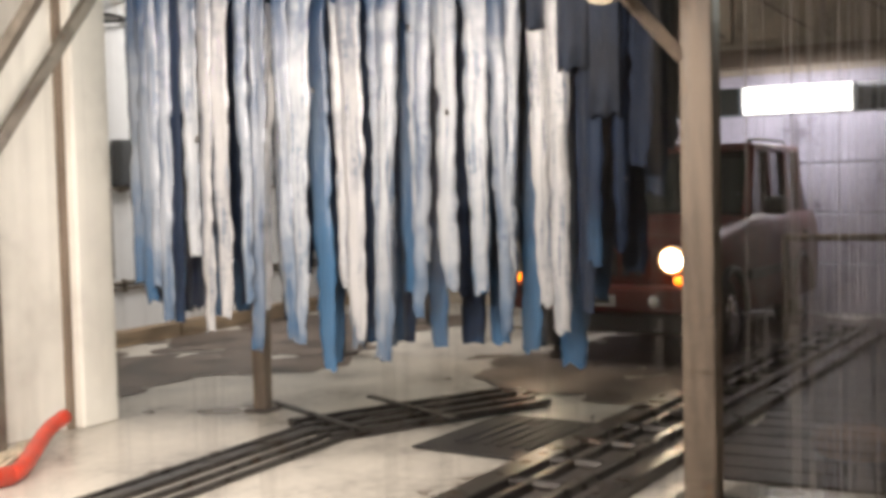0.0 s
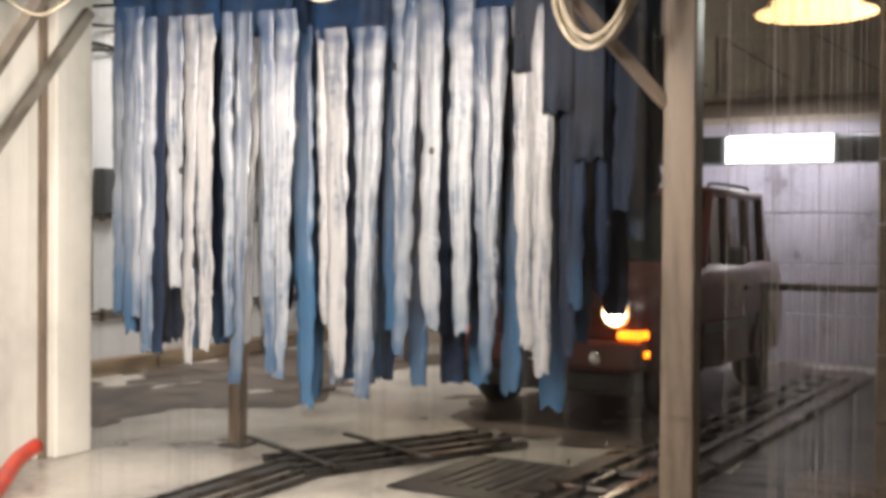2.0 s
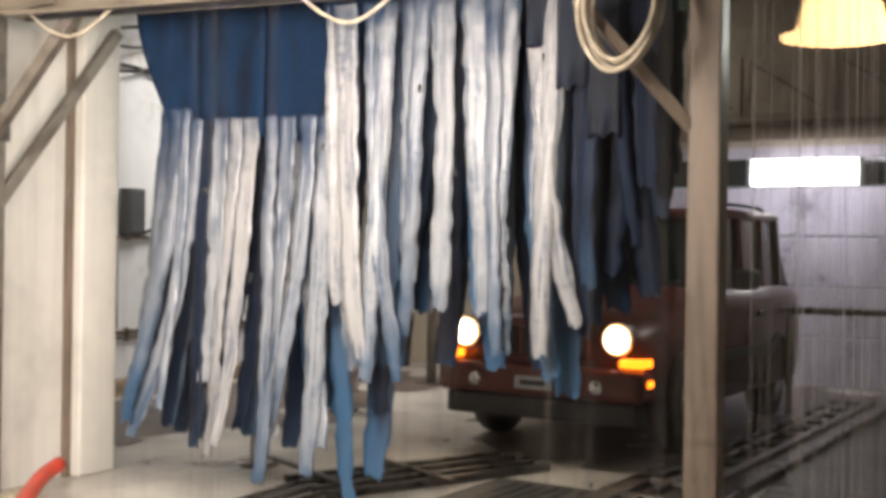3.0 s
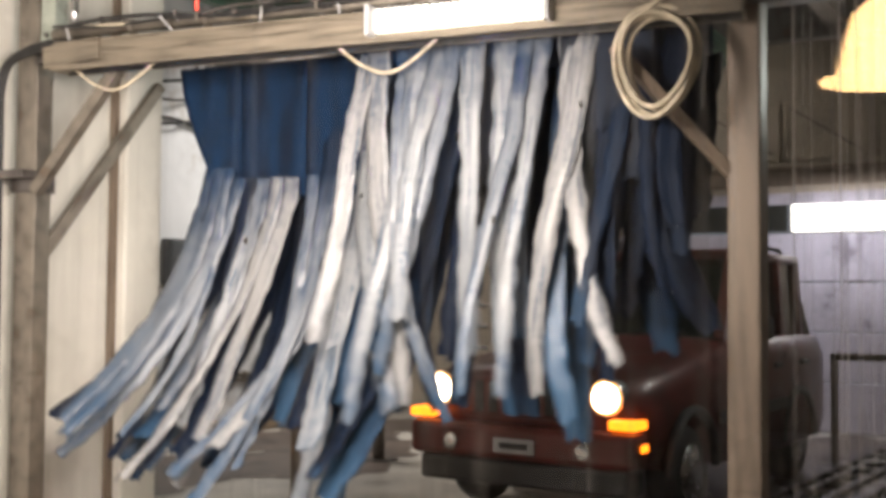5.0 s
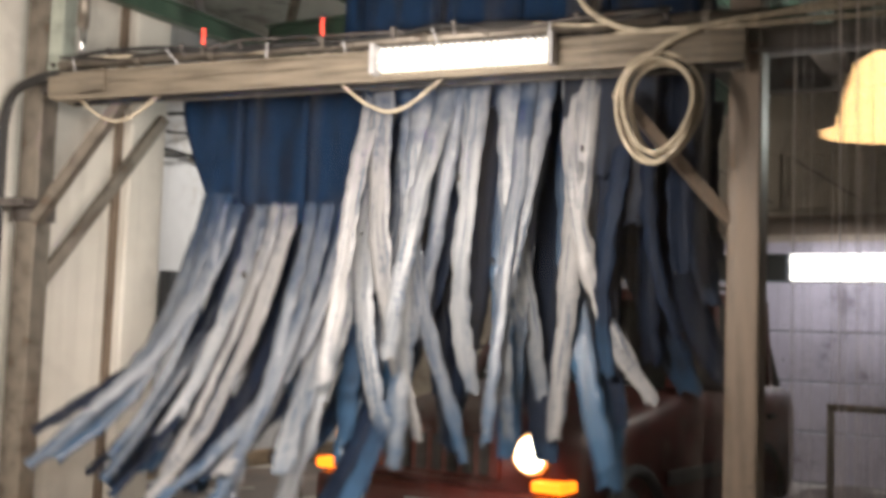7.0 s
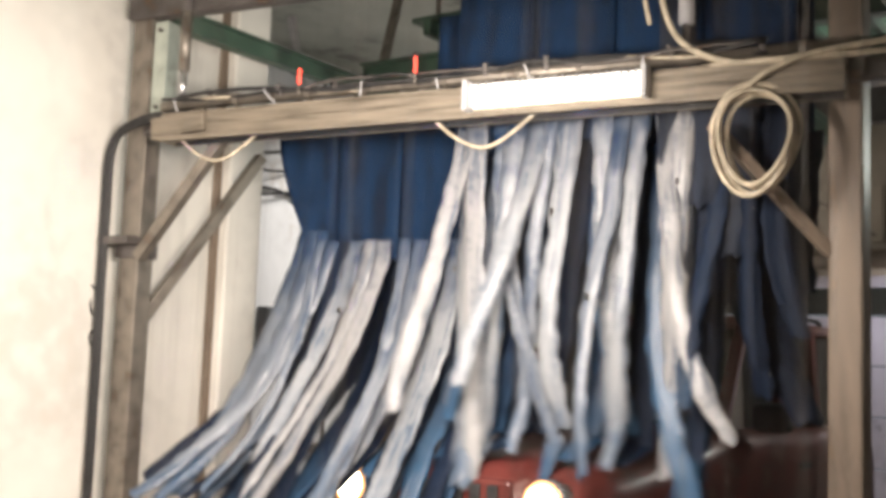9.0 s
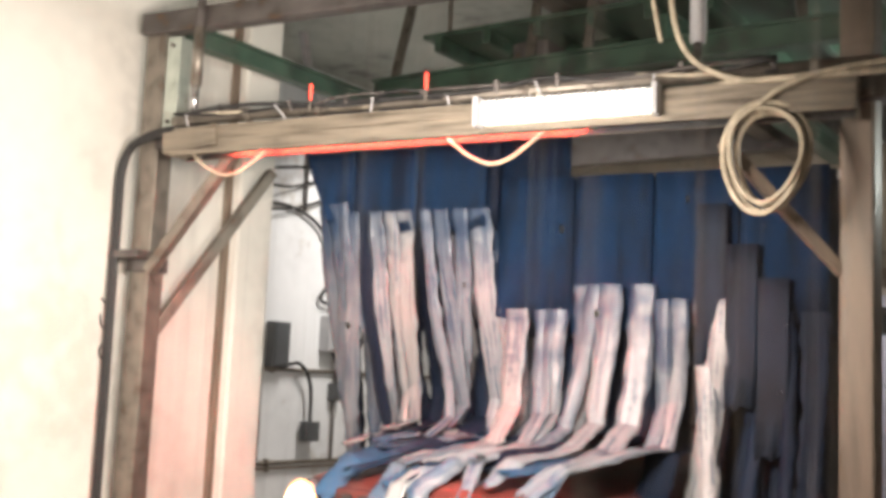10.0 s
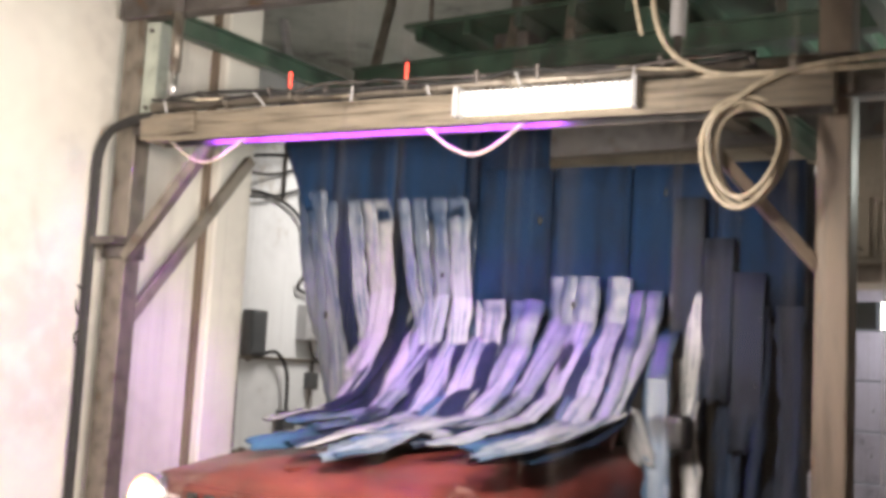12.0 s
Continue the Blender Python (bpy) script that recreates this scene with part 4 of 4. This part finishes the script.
for k, y in enumerate((1.5, 2.55, 3.6)):
    pn = thing("wall_panel", "pale framed panel above the entrance lintel", "panel", (13.98, y, 3.65), group="panels above the door")
    part("sheet", box(-0.02, 0.0, -0.45, 0.45, -0.3, 0.3, 0.004), M_BEIGE, pn)
    for q in ((-0.05, -0.02, -0.5, 0.5, 0.3, 0.36), (-0.05, -0.02, -0.5, 0.5, -0.36, -0.3), (-0.05, -0.02, -0.5, -0.45, -0.3, 0.3), (-0.05, -0.02, 0.45, 0.5, -0.3, 0.3)):
        part("frame", box(*q, 0.004), M_BEIGE, pn)
    part("brace", beam((-0.04, -0.42, -0.28), (-0.04, 0.42, 0.28), 0.05, 0.03), M_STEEL, pn)

# ---- steel overhead ----
def girder(p, q, w, h, material, label):
    g = thing("girder", label, "girder", group="overhead girders")
    part("web", beam(p, q, w * 0.35, h), material, g)
    p, q = Vector(p), Vector(q)
    for s in (-1, 1):
        part("flange", beam(p + Vector((0, 0, s * h / 2)), q + Vector((0, 0, s * h / 2)), w, 0.02, 0.004), material, g)
    return g


# the deep one at x 12.7 is added to darken the wall above the door
for p, q, w, h, ma in (((4.9, 5.5, 3.79), (8.4, 5.62, 3.84), 0.1, 0.12, M_GREEN), ((5.35, 1.4, 3.9), (8.4, 1.5, 3.9), 0.1, 0.12, M_GREEN), ((7.3, 1.3, 4.02), (7.3, 5.8, 4.02), 0.14, 0.16, M_GREEN), ((8.3, 1.2, 4.0), (8.3, 6.2, 4.0), 0.14, 0.16, M_GREEN),
                       ((7.3, 3.2, 4.2), (12.0, 3.2, 4.2), 0.18, 0.2, M_GREEN), ((10.0, 0.3, 4.3), (10.0, 8.6, 4.3), 0.18, 0.2, M_DARKSTEEL), ((12.7, 0.3, 4.82), (12.7, 8.6, 4.82), 0.2, 0.7, M_DARKSTEEL), ((5.85, 0.3, 4.7), (5.85, 5.66, 4.7), 0.16, 0.18, M_DARKSTEEL), ((6.0, 4.2, 4.7), (13.9, 4.2, 4.7), 0.2, 0.22, M_STEEL), ((6.0, 2.2, 4.7), (13.9, 2.2, 4.7), 0.2, 0.22, M_STEEL)):
    girder(p, q, w, h, ma, "grimy green-painted steel girder" if ma is M_GREEN else "grimy grey steel girder under the ceiling")
drive = thing("curtain_drive", "grimy green motor and crank that swing the curtains", "motor", (7.55, 3.9, 4.12))
part("motor", lathe([(-0.3, 0.1), (-0.28, 0.14), (0.15, 0.14), (0.18, 0.1), (0.3, 0.05)], "y"), M_GREEN, drive, "", True)
part("gearbox", box(-0.16, 0.16, 0.3, 0.62, -0.16, 0.18, 0.03), M_DARKSTEEL, drive)
part("mount", box(-0.22, 0.22, -0.35, 0.66, -0.2, -0.16, 0.006), M_STEEL, drive)
for y in (4.3, 5.6, 2.2, 3.8):
    st = thing("hanger_strut", "slanting grimy steel hanger strut", "strut", group="hanger struts")
    part("bar", beam((7.3, y, 4.1), (7.9, y + 0.25, 5.2), 0.07, 0.07), M_STEEL, st)
tray = thing("vent_duct", "pale sheet-metal duct hung below the ceiling", "duct", (7.8, 2.5, 4.62))
part("duct", box(-0.9, 0.9, -0.28, 0.28, -0.14, 0.14, 0.02), M_WALLFAR, tray)
for x in (-0.6, 0.6):
    part("strap", box(x - 0.03, x + 0.03, -0.3, 0.3, -0.16, 0.58, 0.005), M_STEEL, tray)

# ---- fittings on the gantry ----
GAN = pose(GX, 5.58, 0, 0, 0, 7.0)


def on_gantry(*p):
    return GAN @ Vector(p)


rod = thing("air_cylinder", "grey air cylinder hanging below the top beam", "cylinder")
part("barrel", tube([on_gantry(-0.1, -0.42, 3.72), on_gantry(-0.1, -0.42, 3.35)], 0.035, 12), M_STEEL, rod, "", True)
part("piston", tube([on_gantry(-0.1, -0.42, 3.36), on_gantry(-0.1, -0.42, 3.16)], 0.022, 10), M_CHROME, rod, "", True)
part("bracket", tube([on_gantry(-0.1, -0.42, 3.9), on_gantry(-0.1, -0.42, 3.7)], 0.03, 8), M_DARKSTEEL, rod)
rod2 = thing("air_cylinder", "pale air cylinder hanging above the beam", "cylinder")
part("barrel", tube([on_gantry(-0.1, -3.55, 3.9), on_gantry(-0.1, -3.55, 3.3)], 0.04, 12), M_GREYBOX, rod2, "", True)
part("piston", tube([on_gantry(-0.1, -3.55, 3.32), on_gantry(-0.1, -3.55, 3.08)], 0.02, 10), M_DARKSTEEL, rod2, "", True)
pipe = thing("spray_pipe", "grimy spray pipe with nozzles along the gantry", "pipe")
part("pipe", tube([on_gantry(-0.13, -4.4, 3.12), on_gantry(-0.13, -0.3, 3.12)], 0.032, 10), M_STEEL, pipe, "", True)
rng = random.Random(17)
for k in range(8):
    at_y = -0.7 - 0.45 * k + rng.uniform(-0.12, 0.12)
    n = on_gantry(-0.15, at_y, 3.12)
    part("nozzle", tube([n, n + Vector((-0.03, rng.uniform(-0.03, 0.03), rng.uniform(0.03, 0.07)))], 0.015, 8), M_DARKSTEEL, pipe)
    part("clamp", tube([on_gantry(-0.13, at_y - 0.16, 3.12), on_gantry(-0.13, at_y - 0.19, 3.12)], 0.04, 10), M_STEEL, pipe)
wires = thing("tray_wires", "tangled thin wires lying along the gantry tray", "wire")
for k in range(5):
    part("wire", tube(bow([on_gantry(-0.15 + rng.uniform(-0.05, 0.05), -0.35 - 0.4 * i, 3.1 + rng.uniform(-0.01, 0.07)) for i in range(10)], 5), rng.choice((0.006, 0.009, 0.012)), 6), rng.choice((M_BLACK, M_CABLE, M_DARKSTEEL)), wires, "", True)
for k in range(6):
    n = on_gantry(-0.2, -0.6 - 0.55 * k + rng.uniform(-0.15, 0.15), 3.06)
    part("zip_tie", tube([n, n + Vector((-0.02, rng.uniform(-0.08, 0.08), rng.uniform(0.04, 0.1)))], 0.006, 6), M_GREYBOX, wires)
for k in (-1.35, -2.1):
    ind = thing("indicator", "small glowing red indicator on the beam", "indicator", group="red indicators")
    n = on_gantry(-0.2, k, 3.1)
    part("stem", tube([n, n + Vector((0, 0, 0.06))], 0.008, 6), M_STEEL, ind)
    part("tip", tube([n + Vector((0, 0, 0.06)), n + Vector((0, 0, 0.15))], 0.008, 6), M_REDLED, ind)
led = thing("light_strip", "thin beaded light strip under the gantry tray", "light strip")
part("channel", beam(on_gantry(-0.2, -2.9, 2.9), on_gantry(-0.2, -0.7, 2.9), 0.03, 0.02, 0.004), M_GREYBOX, led)
for k in range(36):
    p = on_gantry(-0.215, -2.88 + 0.06 * k, 2.893)
    part("bead", box(p.x - 0.01, p.x + 0.01, p.y - 0.012, p.y + 0.012, p.z - 0.008, p.z + 0.008, 0.003), M_STEEL, led)
cab = thing("cable_loom", "bundle of dark cables clipped to the gantry post", "cable")
for k in range(3):
    part("cable", tube(bow([on_gantry(-0.09, -0.6, 3.06 + 0.02 * k), on_gantry(-0.1, -0.1, 3.03 + 0.02 * k), on_gantry(-0.1, 0.1 + 0.02 * k, 2.9), on_gantry(-0.1, 0.12 + 0.02 * k, 2.4), on_gantry(-0.1, 0.11 + 0.02 * k, 1.2), on_gantry(-0.1, 0.11 + 0.02 * k, 0.05)]), 0.016, 8), M_BLACK, cab, "", True)
part("clamp", box(*sorted((on_gantry(-0.1, 0, 0).x - 0.03, on_gantry(0.07, 0, 0).x)), on_gantry(0, -0.1, 0).y, on_gantry(0, 0.17, 0).y, 2.28, 2.33, 0.006), M_DARKSTEEL, cab)
part("loose_loop", tube(bow([on_gantry(-0.1, 0.13, 1.95), on_gantry(-0.1, 0.22, 2.02), on_gantry(-0.1, 0.2, 1.86), on_gantry(-0.1, 0.12, 1.8), on_gantry(-0.1, 0.2, 1.7), on_gantry(-0.1, 0.14, 1.6)]), 0.006, 6), M_BLACK, cab)
for y, d in ((-0.8, 0.12), (-2.55, 0.14)):
    lp = thing("drooping_wire", "thin pale wire drooping below the beam", "wire", group="drooping wires")
    part("wire", tube(bow([on_gantry(-0.1, y + 0.45, 2.98), on_gantry(-0.12, y + 0.2, 2.9 - d * 0.8), on_gantry(-0.12, y, 2.9 - d), on_gantry(-0.1, y - 0.3, 2.98)]), 0.01, 6), M_CABLE, lp, "", True)
coil = thing("hose_coil", "coil of cream plastic hose hung from the beam", "hose coil")
rng = random.Random(9)
for k in range(6):
    cx, cy, cz, rr = 4.95 + 0.015 * k, 1.66 + rng.uniform(-0.02, 0.02), 2.69 + rng.uniform(-0.03, 0.03), 0.235 + rng.uniform(-0.035, 0.03)
    part("turn", tube([(cx + 0.05 * math.sin(q * 2), cy - 0.8 * rr * math.cos(q), cz + 1.05 * rr * math.sin(q)) for q in (2 * math.pi * i / 28 for i in range(28))], 0.013, 6, closed=True), M_CABLE, coil, "", True)
part("lead", tube(bow([(4.97, 1.83, 2.82), (5.0, 1.6, 3.0), (5.05, 1.3, 3.08), (5.1, 0.6, 3.1)]), 0.015, 8), M_CABLE, coil, "", True)
part("lead", tube(bow([(5.0, 2.18, 4.0), (5.0, 2.12, 3.35), (5.0, 1.9, 3.1), (5.05, 1.5, 3.06), (5.1, 0.6, 3.16)]), 0.016, 8), M_CABLE, coil, "", True)
part("lead", tube(bow([(5.0, 2.25, 3.02), (5.02, 1.8, 3.06), (5.06, 1.3, 3.05), (5.1, 0.6, 3.05)]), 0.014, 8), M_CABLE, coil, "", True)
part("lead", tube(bow([(5.0, 2.3, 4.0), (5.0, 2.26, 3.6), (5.0, 2.2, 3.3)]), 0.012, 8), M_CABLE, coil, "", True)
deck = thing("service_deck", "dark green ribbed steel deck above the curtains", "deck", (8.6, 3.4, 4.45))
part("sheet", box(-1.2, 1.2, -2.0, 2.0, 0, 0.04, 0.006), M_GREEN, deck)
for k in range(9):
    part("rib", box(-1.2, 1.2, -1.95 + 0.47 * k, -1.88 + 0.47 * k, -0.12, 0, 0.006), M_GREEN, deck)
for x in (-1.1, 1.1):
    for y in (-1.8, 1.8):
        part("hanger", tube([(x, y, 0.04), (x, y, 0.75)], 0.02, 8), M_STEEL, deck)
drops = thing("water_drops", "fine water drops on the viewing window", "water drops", kind="stuff")
rng = random.Random(21)
bm = bmesh.new()
for k in range(150):
    x, z, r = rng.uniform(0.12, 1.6), rng.uniform(1.3, 2.3), rng.uniform(0.0006, 0.0019)
    bmesh.ops.create_uvsphere(bm, u_segments=8, v_segments=5, radius=r, matrix=Matrix.Translation((x * x / 1.2 + 0.1, 0.2525, z)) @ Matrix.Diagonal((1, 0.5, rng.uniform(1, 1.7), 1)))
part("drops", bm, M_DROP, drops, "", True)
strut = thing("column_brace", "tan diagonal brace beside the column", "brace")
part("bar", beam((5.1, 1.92, 2.8), (5.36, 1.42, 2.18), 0.08, 0.055), M_POST, strut)

# ---- viewing corridor ----
pl = thing("pendant_lamp", "glowing amber glass pendant lamp in the viewing corridor", "lamp", (4.0, -0.05, 2.39))
part("shade", lathe([(0.2, 0.04), (0.16, 0.09), (0.02, 0.13), (-0.06, 0.15), (-0.075, 0.2), (-0.07, 0.2)], "z"), glow("amber_glass", (1.0, 0.6, 0.25), 9), pl, "glowing amber glass", True)
part("cord", tube([(0, 0, 0.2), (0, 0, 2.8)], 0.01, 6), M_BLACK, pl)
stool = thing("stool", "round golden wooden stool in the viewing corridor", "stool", (4.4, -0.02, 0))
part("seat", lathe([(0.56, 0.15), (0.58, 0.17), (0.62, 0.17), (0.64, 0.15)], "z"), mat("golden_wood", (0.5, 0.3, 0.1), 0.4, vary=0.3, scale=6, bump=0.05), stool, "", True)
for k in range(4):
    q = math.pi / 4 + k * math.pi / 2
    part("leg", tube([(0.12 * math.cos(q), 0.12 * math.sin(q), 0.57), (0.15 * math.cos(q), 0.15 * math.sin(q), 0)], 0.018, 8), M_WOOD, stool)


def motions():
    """Keys of all that moves: the curtains' racks and strips, and the car."""
    for ob, rows in MOVES:
        walk(ob, rows)


motions()
